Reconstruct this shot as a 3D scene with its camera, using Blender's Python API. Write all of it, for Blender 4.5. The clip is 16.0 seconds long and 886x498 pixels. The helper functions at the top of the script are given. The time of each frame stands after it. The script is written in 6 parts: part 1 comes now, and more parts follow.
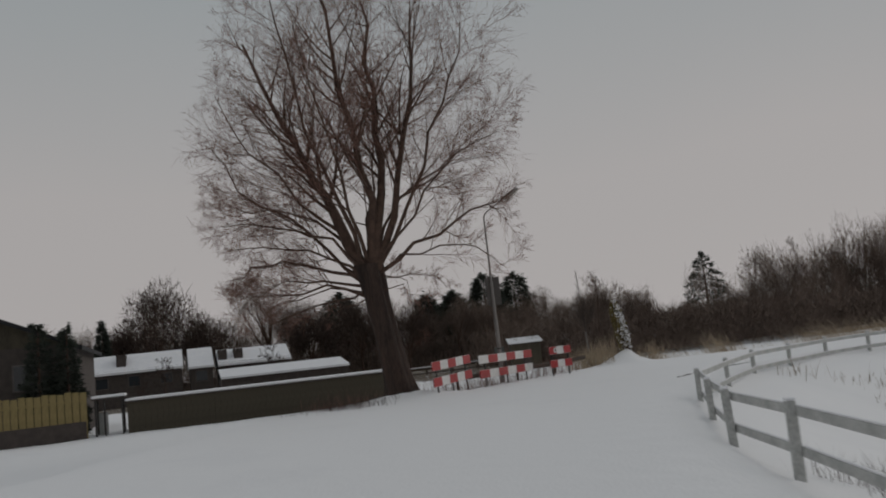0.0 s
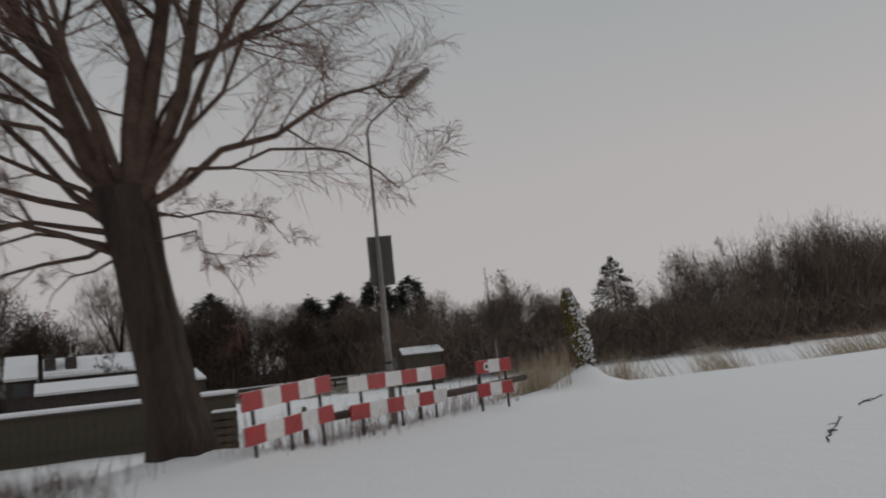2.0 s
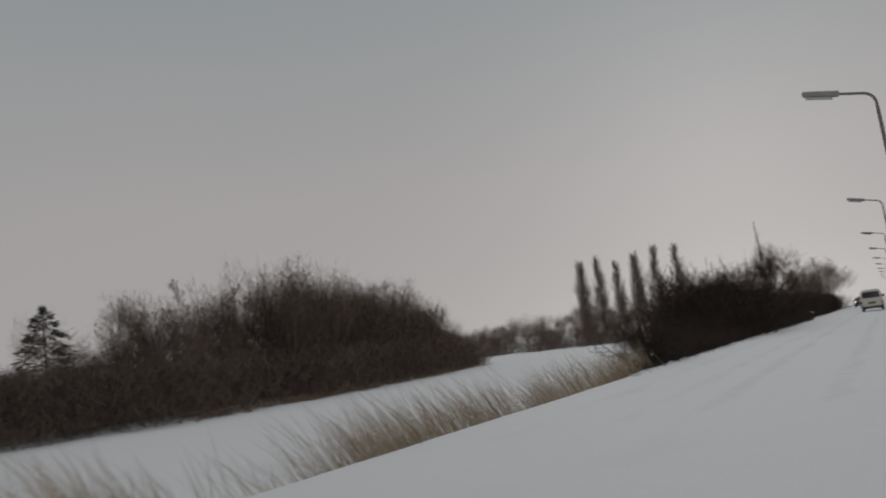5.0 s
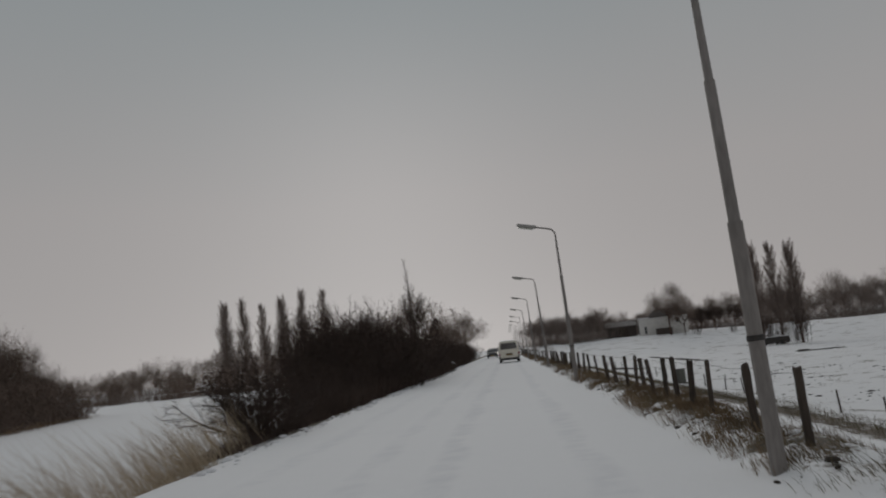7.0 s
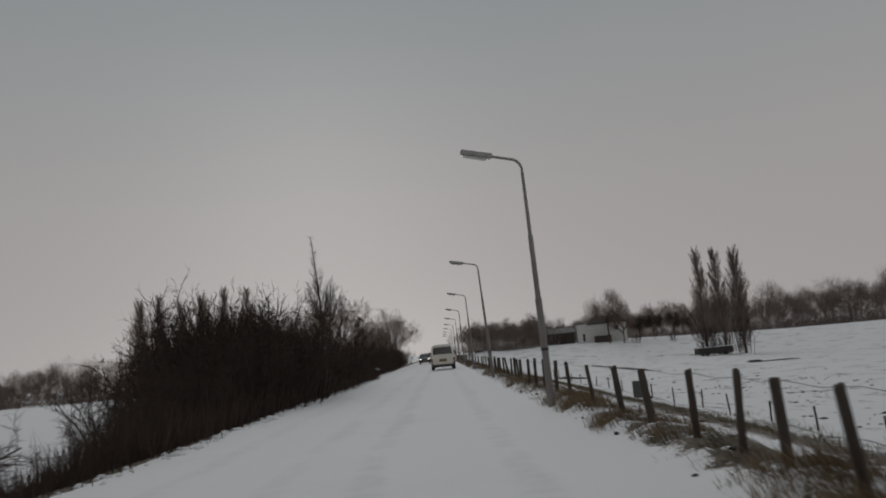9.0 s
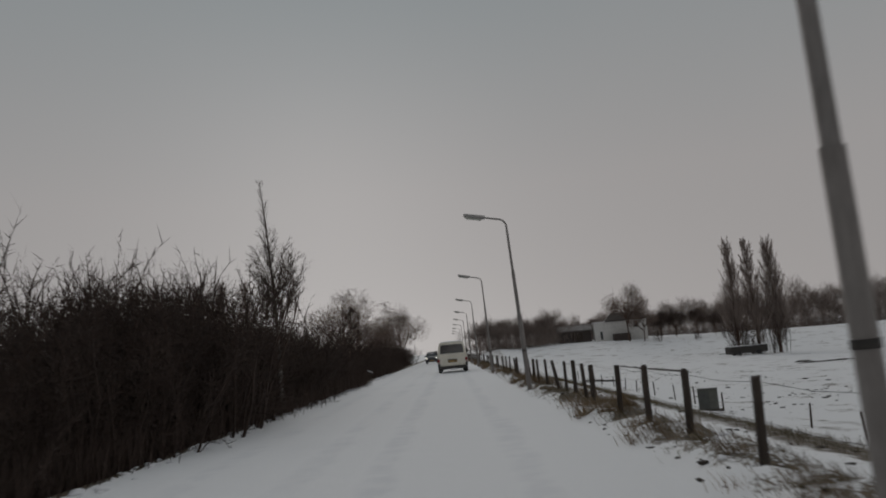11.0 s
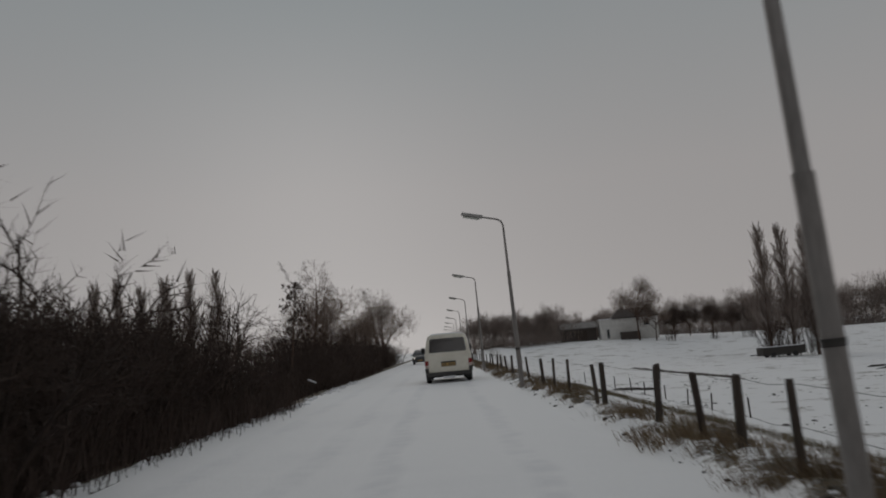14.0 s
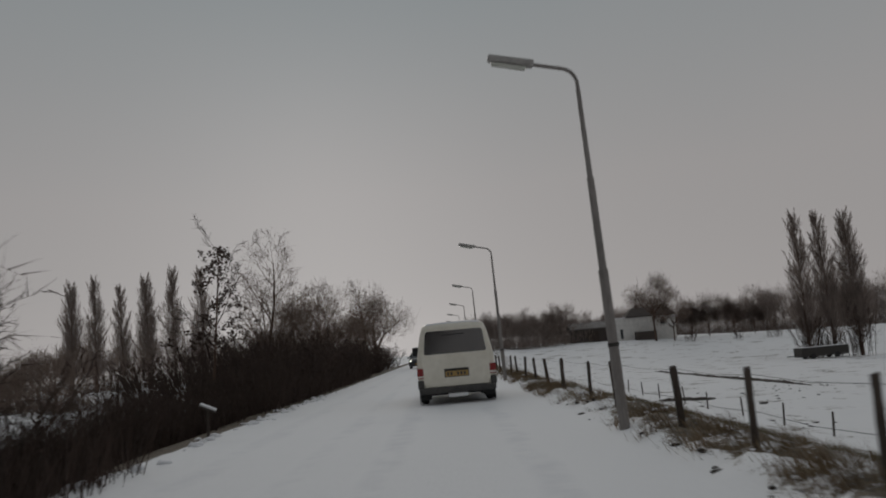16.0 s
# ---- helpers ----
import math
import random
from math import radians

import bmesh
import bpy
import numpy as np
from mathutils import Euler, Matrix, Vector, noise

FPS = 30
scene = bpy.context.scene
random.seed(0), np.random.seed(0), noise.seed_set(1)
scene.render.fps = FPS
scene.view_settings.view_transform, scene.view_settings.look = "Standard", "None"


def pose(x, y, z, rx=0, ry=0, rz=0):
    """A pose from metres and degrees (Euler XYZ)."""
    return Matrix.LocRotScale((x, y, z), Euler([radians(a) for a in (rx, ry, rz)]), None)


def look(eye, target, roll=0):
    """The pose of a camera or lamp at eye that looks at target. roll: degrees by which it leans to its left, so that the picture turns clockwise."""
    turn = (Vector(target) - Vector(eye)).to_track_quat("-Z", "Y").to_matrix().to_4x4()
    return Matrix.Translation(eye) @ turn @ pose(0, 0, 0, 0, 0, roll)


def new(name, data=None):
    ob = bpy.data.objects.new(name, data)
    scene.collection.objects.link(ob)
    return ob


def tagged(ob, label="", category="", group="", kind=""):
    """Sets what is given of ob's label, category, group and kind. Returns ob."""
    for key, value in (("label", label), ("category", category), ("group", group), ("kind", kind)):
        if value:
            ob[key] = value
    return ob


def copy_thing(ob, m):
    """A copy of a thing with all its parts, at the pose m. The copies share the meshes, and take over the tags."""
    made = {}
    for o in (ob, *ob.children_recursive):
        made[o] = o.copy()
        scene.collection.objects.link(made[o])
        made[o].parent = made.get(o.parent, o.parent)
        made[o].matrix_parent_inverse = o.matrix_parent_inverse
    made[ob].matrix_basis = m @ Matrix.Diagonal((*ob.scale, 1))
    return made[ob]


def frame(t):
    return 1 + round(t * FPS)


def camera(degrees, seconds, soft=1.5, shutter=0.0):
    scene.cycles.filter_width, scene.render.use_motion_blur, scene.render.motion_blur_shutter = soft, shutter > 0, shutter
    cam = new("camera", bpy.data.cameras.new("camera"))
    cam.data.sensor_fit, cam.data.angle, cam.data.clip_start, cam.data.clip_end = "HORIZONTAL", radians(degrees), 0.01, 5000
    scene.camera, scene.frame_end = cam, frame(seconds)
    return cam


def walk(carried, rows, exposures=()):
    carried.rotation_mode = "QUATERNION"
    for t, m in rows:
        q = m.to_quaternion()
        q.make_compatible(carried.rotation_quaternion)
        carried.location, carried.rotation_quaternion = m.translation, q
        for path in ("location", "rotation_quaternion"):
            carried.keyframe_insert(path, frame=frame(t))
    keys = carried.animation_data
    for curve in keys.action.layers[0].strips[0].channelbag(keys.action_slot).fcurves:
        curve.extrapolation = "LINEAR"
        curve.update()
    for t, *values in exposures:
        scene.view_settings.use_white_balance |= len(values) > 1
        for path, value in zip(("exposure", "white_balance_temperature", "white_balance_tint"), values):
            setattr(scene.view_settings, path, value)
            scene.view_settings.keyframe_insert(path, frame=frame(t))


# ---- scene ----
cam = camera(56.7, 16.0, 1.9, 0.35)
# seconds, x, y, z in metres, then tilt, lean and heading in degrees
ROWS = [
    (0, 23.72, -28.23, 1.198, 97.24, 6.32, 72.36),
    (0.5, 20.89, -27.23, 1.202, 97.27, 6.05, 72.00),
    (1, 17.94, -26.21, 1.218, 97.30, 6.08, 70.91),
    (1.5, 14.95, -25.01, 1.254, 97.26, 5.81, 68.60),
    (2, 12.19, -23.61, 1.245, 97.15, 5.88, 64.90),
    (2.5, 9.56, -21.97, 1.234, 97.08, 6.55, 60.10),
    (3, 7.04, -20.09, 1.268, 97.18, 6.65, 54.85),
    (3.5, 5.16, -18.40, 1.346, 97.48, 7.05, 48.74),
    (4, 3.83, -16.27, 1.376, 97.32, 7.56, 42.46),
    (4.5, 2.77, -14.39, 1.307, 97.12, 7.69, 35.40),
    (5, 1.63, -12.22, 1.256, 97.17, 7.31, 28.75),
    (5.2, 1.25, -11.38, 1.235, 97.14, 7.19, 25.97),
    (7.3, 0.00, -0.99, 1.306, 97.25, 5.83, 2.46),
    (7.5, 0.00, 0.00, 1.285, 97.16, 5.33, 1.52),
    (8, 0.02, 2.56, 1.260, 97.31, 5.40, 0.01),
    (8.5, 0.02, 5.18, 1.258, 97.32, 5.44, -0.39),
    (9, 0.03, 7.89, 1.235, 97.26, 5.53, -0.15),
    (9.2, 0.05, 9.03, 1.236, 97.38, 5.52, 0.03),
    (11.3, -0.01, 21.76, 1.284, 97.07, 5.29, 0.52),
    (11.5, -0.04, 22.95, 1.282, 96.99, 5.20, 0.51),
    (12, -0.08, 26.04, 1.273, 97.02, 5.20, 0.49),
    (12.5, -0.11, 29.21, 1.285, 97.07, 5.01, 0.44),
    (13, -0.11, 32.41, 1.289, 97.04, 5.08, 0.36),
    (13.5, -0.12, 35.60, 1.281, 97.11, 4.87, 0.05),
    (14, -0.12, 38.76, 1.273, 97.02, 4.82, -0.17),
    (14.5, -0.12, 41.92, 1.257, 97.04, 4.92, -0.23),
    (15, -0.12, 45.15, 1.236, 97.10, 4.81, -0.16),
    (15.5, -0.15, 48.41, 1.235, 97.11, 4.86, -0.16),
    (16, -0.17, 51.70, 1.223, 97.18, 5.01, -0.11),
]
walk(cam, [(t, pose(x, y, z, a, b, c)) for t, x, y, z, a, b, c in ROWS],
     [(0, 0.03), (1.5, 0.13), (2.5, 0.28), (4.5, 0.12), (5.2, -0.12), (7.3, -0.2), (9.2, -0.22), (12, -0.28), (16, -0.3)])

# ---------- light ----------
SUN_EL, SUN_ROT = radians(14), radians(-8)
world = bpy.data.worlds.new("winter_sky")
scene.world = world
world.use_nodes = True
wn, wl = world.node_tree.nodes, world.node_tree.links
wn.clear()
w_out = wn.new("ShaderNodeOutputWorld")
w_bg = wn.new("ShaderNodeBackground")
w_sky = wn.new("ShaderNodeTexSky")
w_sky.sky_type, w_sky.sun_disc = "NISHITA", False
w_sky.sun_elevation, w_sky.sun_rotation = SUN_EL, SUN_ROT
w_hsv = wn.new("ShaderNodeHueSaturation")
w_hsv.inputs["Saturation"].default_value = 0.1
w_co = wn.new("ShaderNodeTexCoord")
w_sep = wn.new("ShaderNodeSeparateXYZ")
w_noise = wn.new("ShaderNodeTexNoise")
w_noise.inputs["Scale"].default_value, w_noise.inputs["Detail"].default_value = 1.6, 3.0
w_add = wn.new("ShaderNodeMath")
w_add.operation, w_add.inputs[1].default_value = "MULTIPLY_ADD", 0.12
w_ramp = wn.new("ShaderNodeValToRGB")
w_ramp.color_ramp.elements[0].position, w_ramp.color_ramp.elements[0].color = 0.0, (3.84, 3.60, 3.54, 1)
w_ramp.color_ramp.elements[1].position, w_ramp.color_ramp.elements[1].color = 1.0, (3.3, 3.5, 3.7, 1)
w_low = w_ramp.color_ramp.elements.new(0.26)
w_low.color = (3.66, 3.50, 3.47, 1)
w_mid = w_ramp.color_ramp.elements.new(0.52)
w_mid.color = (2.72, 2.98, 3.1, 1)
w_mix = wn.new("ShaderNodeMix")
w_mix.data_type, w_mix.inputs[0].default_value = "RGBA", 0.97
wl.new(w_co.outputs["Generated"], w_sep.inputs[0])
wl.new(w_co.outputs["Generated"], w_noise.inputs["Vector"])
wl.new(w_noise.outputs["Fac"], w_add.inputs[0])
wl.new(w_sep.outputs["Z"], w_add.inputs[2])
wl.new(w_add.outputs[0], w_ramp.inputs[0])
wl.new(w_sky.outputs[0], w_hsv.inputs["Color"])
wl.new(w_hsv.outputs[0], w_mix.inputs[6])
wl.new(w_ramp.outputs[0], w_mix.inputs[7])
wl.new(w_mix.outputs[2], w_bg.inputs["Color"])
w_bg.inputs["Strength"].default_value = 0.1
wl.new(w_bg.outputs[0], w_out.inputs[0])

sun = new("sun", bpy.data.lights.new("sun", "SUN"))
sun.data.energy, sun.data.angle, sun.data.color = 0.5, radians(40), (1.0, 0.93, 0.86)
sun.matrix_world = look((-20, 150, 60), (0, 0, 0))

# ---------- materials ----------


def ramp_mat(name, dark, light, scale=6.0, fine=60.0, rough=0.85, bump=0.3, metal=0.0, per_object=0.0, stretch=(1, 1, 1), dist=0.01):
    """Two-scale mottled surface between two colours, with fine relief."""
    m = bpy.data.materials.new(name)
    m.use_nodes = True
    n, l = m.node_tree.nodes, m.node_tree.links
    bsdf = n["Principled BSDF"]
    bsdf.inputs["Roughness"].default_value, bsdf.inputs["Metallic"].default_value = rough, metal
    co = n.new("ShaderNodeTexCoord")
    mp = n.new("ShaderNodeMapping")
    mp.inputs["Scale"].default_value = stretch
    a, b = n.new("ShaderNodeTexNoise"), n.new("ShaderNodeTexNoise")
    a.inputs["Scale"].default_value, b.inputs["Scale"].default_value = scale, fine
    a.inputs["Detail"].default_value, b.inputs["Detail"].default_value = 5, 3
    mix = n.new("ShaderNodeMath")
    mix.operation = "MULTIPLY_ADD"
    mix.inputs[1].default_value = 0.45
    half = n.new("ShaderNodeMath")
    half.operation, half.inputs[1].default_value = "MULTIPLY", 0.55
    cr = n.new("ShaderNodeValToRGB")
    cr.color_ramp.elements[0].position, cr.color_ramp.elements[0].color = 0.3, (*dark, 1)
    cr.color_ramp.elements[1].position, cr.color_ramp.elements[1].color = 0.72, (*light, 1)
    l.new(co.outputs["Object"], mp.inputs[0])
    for t in (a, b):
        l.new(mp.outputs[0], t.inputs["Vector"])
    l.new(a.outputs["Fac"], half.inputs[0])
    l.new(b.outputs["Fac"], mix.inputs[0])
    l.new(half.outputs[0], mix.inputs[2])
    src = mix.outputs[0]
    if per_object:
        oi = n.new("ShaderNodeObjectInfo")
        ad = n.new("ShaderNodeMath")
        ad.operation, ad.inputs[1].default_value = "MULTIPLY_ADD", per_object
        l.new(oi.outputs["Random"], ad.inputs[0])
        l.new(src, ad.inputs[2])
        src = ad.outputs[0]
    l.new(src, cr.inputs[0])
    l.new(cr.outputs[0], bsdf.inputs["Base Color"])
    if bump:
        bp = n.new("ShaderNodeBump")
        bp.inputs["Strength"].default_value, bp.inputs["Distance"].default_value = bump, dist
        l.new(mix.outputs[0], bp.inputs["Height"])
        l.new(bp.outputs[0], bsdf.inputs["Normal"])
    return m


def plain_mat(name, colour, rough=0.5, metal=0.0, emit=0.0):
    m = bpy.data.materials.new(name)
    m.use_nodes = True
    b = m.node_tree.nodes["Principled BSDF"]
    b.inputs["Base Color"].default_value = (*colour, 1)
    b.inputs["Roughness"].default_value, b.inputs["Metallic"].default_value = rough, metal
    if emit:
        b.inputs["Emission Color"].default_value = (*colour, 1)
        b.inputs["Emission Strength"].default_value = emit
    return m


SNOW = ramp_mat("snow", (0.70, 0.70, 0.73), (0.84, 0.83, 0.83), 2.0, 30, 0.75, 0.25, dist=0.02)
BARK = ramp_mat("willow_bark", (0.012, 0.0075, 0.006), (0.075, 0.047, 0.036), 5, 30, 0.95, 1.0, stretch=(1, 1, 0.16), dist=0.07)
LIMB = ramp_mat("limb_bark", (0.038, 0.023, 0.017), (0.135, 0.083, 0.06), 5, 30, 0.95, 0.4)
TWIG = ramp_mat("willow_twigs", (0.115, 0.058, 0.044), (0.21, 0.115, 0.086), 3, 20, 0.9, 0.0)
SHRUB = ramp_mat("shrub_twigs", (0.022, 0.0145, 0.0115), (0.068, 0.044, 0.034), 1.5, 12, 0.95, 0.0, per_object=0.15)
BIRCH = ramp_mat("birch_bark", (0.04, 0.034, 0.03), (0.30, 0.275, 0.25), 3, 18, 0.8, 0.2, stretch=(1, 1, 2.5))
BIRCH_TWIG = ramp_mat("birch_twigs", (0.045, 0.034, 0.028), (0.10, 0.074, 0.06), 3, 20, 0.9, 0.0)
FAR_TWIG = ramp_mat("wood_twigs", (0.10, 0.072, 0.058), (0.205, 0.15, 0.12), 0.15, 1.5, 0.95, 0.0)
# paler than FAR_TWIG: haze over distant trees is put into the colour
HAZE_TWIG = ramp_mat("haze_pale_twigs", (0.16, 0.125, 0.11), (0.28, 0.225, 0.195), 0.3, 3, 0.95, 0.0)
NEEDLE = ramp_mat("conifer_needles", (0.02, 0.026, 0.02), (0.05, 0.058, 0.042), 0.8, 9, 0.9, 0.0)
REED = ramp_mat("dry_reed", (0.30, 0.225, 0.15), (0.54, 0.45, 0.33), 1.2, 14, 0.9, 0.0)
STRAW = ramp_mat("brown_straw", (0.17, 0.115, 0.075), (0.34, 0.245, 0.165), 0.6, 9, 0.9, 0.0)
GRASS = ramp_mat("dead_grass", (0.085, 0.055, 0.034), (0.30, 0.215, 0.125), 1.2, 14, 0.9, 0.0)
IVY = ramp_mat("ivy_leaves", (0.05, 0.045, 0.015), (0.30, 0.22, 0.07), 6, 30, 0.7, 0.2)
POST = ramp_mat("old_fence_wood", (0.022, 0.017, 0.014), (0.085, 0.065, 0.052), 6, 40, 0.95, 0.8, stretch=(1, 1, 0.15), per_object=0.12)
WHITE_WOOD = ramp_mat("weathered_white_paint", (0.26, 0.265, 0.255), (0.58, 0.58, 0.56), 3, 25, 0.85, 0.6)
POLE = ramp_mat("galvanised_pole", (0.16, 0.145, 0.135), (0.30, 0.275, 0.26), 3, 30, 0.6, 0.2, metal=0.3, stretch=(1, 1, 0.2))
LAMP_GREY = ramp_mat("lamp_housing", (0.25, 0.24, 0.23), (0.42, 0.40, 0.38), 5, 30, 0.55, 0.1)
LENS = ramp_mat("lamp_lens", (0.42, 0.43, 0.38), (0.62, 0.62, 0.56), 5, 30, 0.25, 0.0)
SIGN_BACK = ramp_mat("sign_back", (0.07, 0.062, 0.056), (0.13, 0.115, 0.105), 3, 25, 0.6, 0.1, metal=0.2)
RED = ramp_mat("barrier_red", (0.24, 0.006, 0.009), (0.40, 0.012, 0.016), 5, 30, 0.45, 0.1)
WHITE = ramp_mat("barrier_white", (0.50, 0.49, 0.48), (0.74, 0.72, 0.71), 5, 30, 0.45, 0.1)
DARK_STEEL = ramp_mat("dark_steel", (0.025, 0.023, 0.022), (0.07, 0.062, 0.056), 8, 40, 0.6, 0.2, metal=0.4)
SHED_WALL = ramp_mat("shed_boards", (0.040, 0.034, 0.024), (0.095, 0.08, 0.055), 2.5, 20, 0.95, 0.6, stretch=(1, 1, 0.25))
DARK_WALL = ramp_mat("dark_brick", (0.04, 0.033, 0.03), (0.10, 0.08, 0.07), 3, 25, 0.95, 0.4)
YELLOW_WOOD = ramp_mat("yellowed_boards", (0.16, 0.125, 0.05), (0.30, 0.23, 0.10), 3, 25, 0.9, 0.4, stretch=(1, 1, 0.2))
DARK_ROOF = ramp_mat("dark_roof", (0.008, 0.008, 0.009), (0.022, 0.022, 0.024), 3, 20, 0.85, 0.4)
RENDER = ramp_mat("white_render", (0.5, 0.49, 0.47), (0.74, 0.72, 0.69), 1.5, 12, 0.9, 0.2)
BOX_GREY = ramp_mat("cabinet_grey", (0.06, 0.063, 0.058), (0.12, 0.122, 0.112), 4, 25, 0.7, 0.1)
GREY_ROOF = ramp_mat("frosted_grey_roof", (0.14, 0.125, 0.115), (0.34, 0.32, 0.31), 0.6, 6, 0.85, 0.3)
BOX_OLIVE = ramp_mat("cabinet_olive", (0.085, 0.085, 0.072), (0.145, 0.145, 0.125), 4, 25, 0.7, 0.1)
SOIL = ramp_mat("wet_soil", (0.016, 0.012, 0.009), (0.06, 0.046, 0.034), 3, 22, 0.9, 0.6)
DITCH = ramp_mat("olive_ditch_grass", (0.065, 0.052, 0.026), (0.17, 0.135, 0.07), 0.8, 12, 0.9, 0.0)
VAN_WHITE = ramp_mat("van_paint", (0.62, 0.58, 0.49), (0.78, 0.74, 0.65), 1.5, 9, 0.4, 0.02)
VAN_DIRT = ramp_mat("van_dirty_bumper", (0.03, 0.028, 0.027), (0.09, 0.085, 0.08), 4, 25, 0.8, 0.2)
GLASS_DARK = plain_mat("dark_tinted_glass", (0.02, 0.022, 0.024), 0.08)
GLASS_DARK.node_tree.nodes["Principled BSDF"].inputs["IOR"].default_value = 2.0
HEADLIGHT = plain_mat("lit_headlight", (0.9, 0.85, 0.75), 0.2, 0.0, 6.0)
CAR_DARK = ramp_mat("dark_car_paint", (0.02, 0.022, 0.026), (0.045, 0.047, 0.052), 2, 20, 0.35, 0.02)
RUBBER = ramp_mat("tyre_rubber", (0.012, 0.012, 0.012), (0.035, 0.034, 0.033), 10, 60, 0.9, 0.3)
RIM = ramp_mat("steel_rim", (0.2, 0.2, 0.2), (0.4, 0.4, 0.4), 8, 40, 0.5, 0.1, metal=0.6)
TAIL_RED = plain_mat("tail_light_red", (0.22, 0.012, 0.012), 0.25)
TAIL_WHITE = plain_mat("tail_light_clear", (0.6, 0.55, 0.5), 0.25)
PLATE = ramp_mat("yellow_plate", (0.30, 0.18, 0.05), (0.42, 0.27, 0.09), 8, 40, 0.5, 0.0)
BLACK = plain_mat("black_plastic", (0.015, 0.015, 0.015), 0.6)
WIRE = plain_mat("fence_wire", (0.06, 0.055, 0.05), 0.6, 0.5)
PANE = plain_mat("window_glass", (0.03, 0.035, 0.04), 0.1)

# ---------- mesh helpers ----------


def mesh_of(name, verts, faces, mats, smooth=False, index=None):
    me = bpy.data.meshes.new(name)
    me.from_pydata([tuple(v) for v in verts] if not isinstance(verts, np.ndarray) else verts.tolist(), [], faces if isinstance(faces, list) else faces.tolist())
    for m in mats if isinstance(mats, (list, tuple)) else [mats]:
        me.materials.append(m)
    if index is not None:
        me.polygons.foreach_set("material_index", np.asarray(index, dtype=np.int32))
    if smooth:
        me.polygons.foreach_set("use_smooth", np.ones(len(me.polygons), dtype=bool))
    me.update()
    return me


def child(name, me, parent, label=""):
    ob = new(name, me)
    ob.parent = parent
    if label:
        tagged(ob, label=label)
    return ob


def part(name, bm, material, parent, label="", smooth=False):
    me = bpy.data.meshes.new(name)
    bm.to_mesh(me)
    bm.free()
    me.materials.append(material)
    if smooth:
        me.polygons.foreach_set("use_smooth", np.ones(len(me.polygons), dtype=bool))
    return child(name, me, parent, label)


def box_bm(x0, x1, y0, y1, z0, z1, bevel=0.0, bm=None, rot=None):
    own = bm or bmesh.new()
    r = bmesh.ops.create_cube(own, size=1.0)["verts"]
    bmesh.ops.scale(own, vec=(x1 - x0, y1 - y0, z1 - z0), verts=r)
    bmesh.ops.translate(own, vec=((x0 + x1) / 2, (y0 + y1) / 2, (z0 + z1) / 2), verts=r)
    if bevel:
        bmesh.ops.bevel(own, geom=[e for e in own.edges if e.verts[0] in r], offset=bevel, segments=2, affect="EDGES", profile=0.5)
    if rot is not None:
        bmesh.ops.transform(own, matrix=rot, verts=own.verts)
    return own


def tubes(polys, sides):
    """Tapered tubes round many polylines: a list of (points, radii). Returns verts and faces."""
    groups = {}
    for p, r in polys:
        groups.setdefault(len(p), []).append((p, r))
    vs, fs, base = [], [], 0
    ang = np.arange(sides) * 2 * np.pi / sides
    for n, items in groups.items():
        P = np.array([i[0] for i in items], dtype=float)
        R = np.array([i[1] for i in items], dtype=float)
        T = np.gradient(P, axis=1)
        T /= np.linalg.norm(T, axis=2, keepdims=True) + 1e-9
        mean = T.mean(axis=1, keepdims=True)
        ref = np.where(np.abs(mean[..., 2:3]) > 0.8, np.array([1.0, 0.13, 0]), np.array([0, 0.1, 1.0]))
        U = np.cross(T, np.broadcast_to(ref, T.shape))
        U /= np.linalg.norm(U, axis=2, keepdims=True) + 1e-9
        V = np.cross(T, U)
        ring = P[:, :, None, :] + R[:, :, None, None] * (np.cos(ang)[None, None, :, None] * U[:, :, None, :] + np.sin(ang)[None, None, :, None] * V[:, :, None, :])
        m = len(items)
        vs.append(ring.reshape(-1, 3))
        idx = base + np.arange(m * n * sides).reshape(m, n, sides)
        a, b = idx[:, :-1, :], idx[:, 1:, :]
        f = np.stack([a, np.roll(a, -1, axis=2), np.roll(b, -1, axis=2), b], axis=-1).reshape(-1, 4)
        fs.append(f)
        base += m * n * sides
    return np.concatenate(vs), np.concatenate(fs)


def ribbons(polys, seed=0):
    """The finest twigs: narrow pointed slips along polylines."""
    rng = np.random.default_rng(seed)
    groups = {}
    for p, r in polys:
        groups.setdefault(len(p), []).append((p, r))
    vs, fs, base = [], [], 0
    for n, items in groups.items():
        P = np.array([i[0] for i in items], dtype=float)
        R = np.array([i[1] for i in items], dtype=float)
        m = len(items)
        side = np.cross(P[:, -1] - P[:, 0], rng.normal(size=(m, 3)))
        side /= np.linalg.norm(side, axis=1, keepdims=True) + 1e-9
        off = side[:, None, :] * R[:, :, None] * 1.25
        v = np.concatenate([(P - off)[:, :-1], (P + off)[:, :-1], P[:, -1:]], axis=1)
        k = 2 * n - 1
        vs.append(v.reshape(-1, 3))
        o = (base + np.arange(m) * k)[:, None]
        for i in range(n - 2):
            fs += (o + np.array([i, n - 1 + i, n + i, i + 1])).tolist()
        fs += (o + np.array([n - 2, 2 * n - 3, 2 * n - 2])).tolist()
        base += m * k
    return np.concatenate(vs), fs


def tube_mesh(name, polys, sides, mat, smooth=True):
    v, f = tubes(polys, sides)
    return mesh_of(name, v, f, mat, smooth)


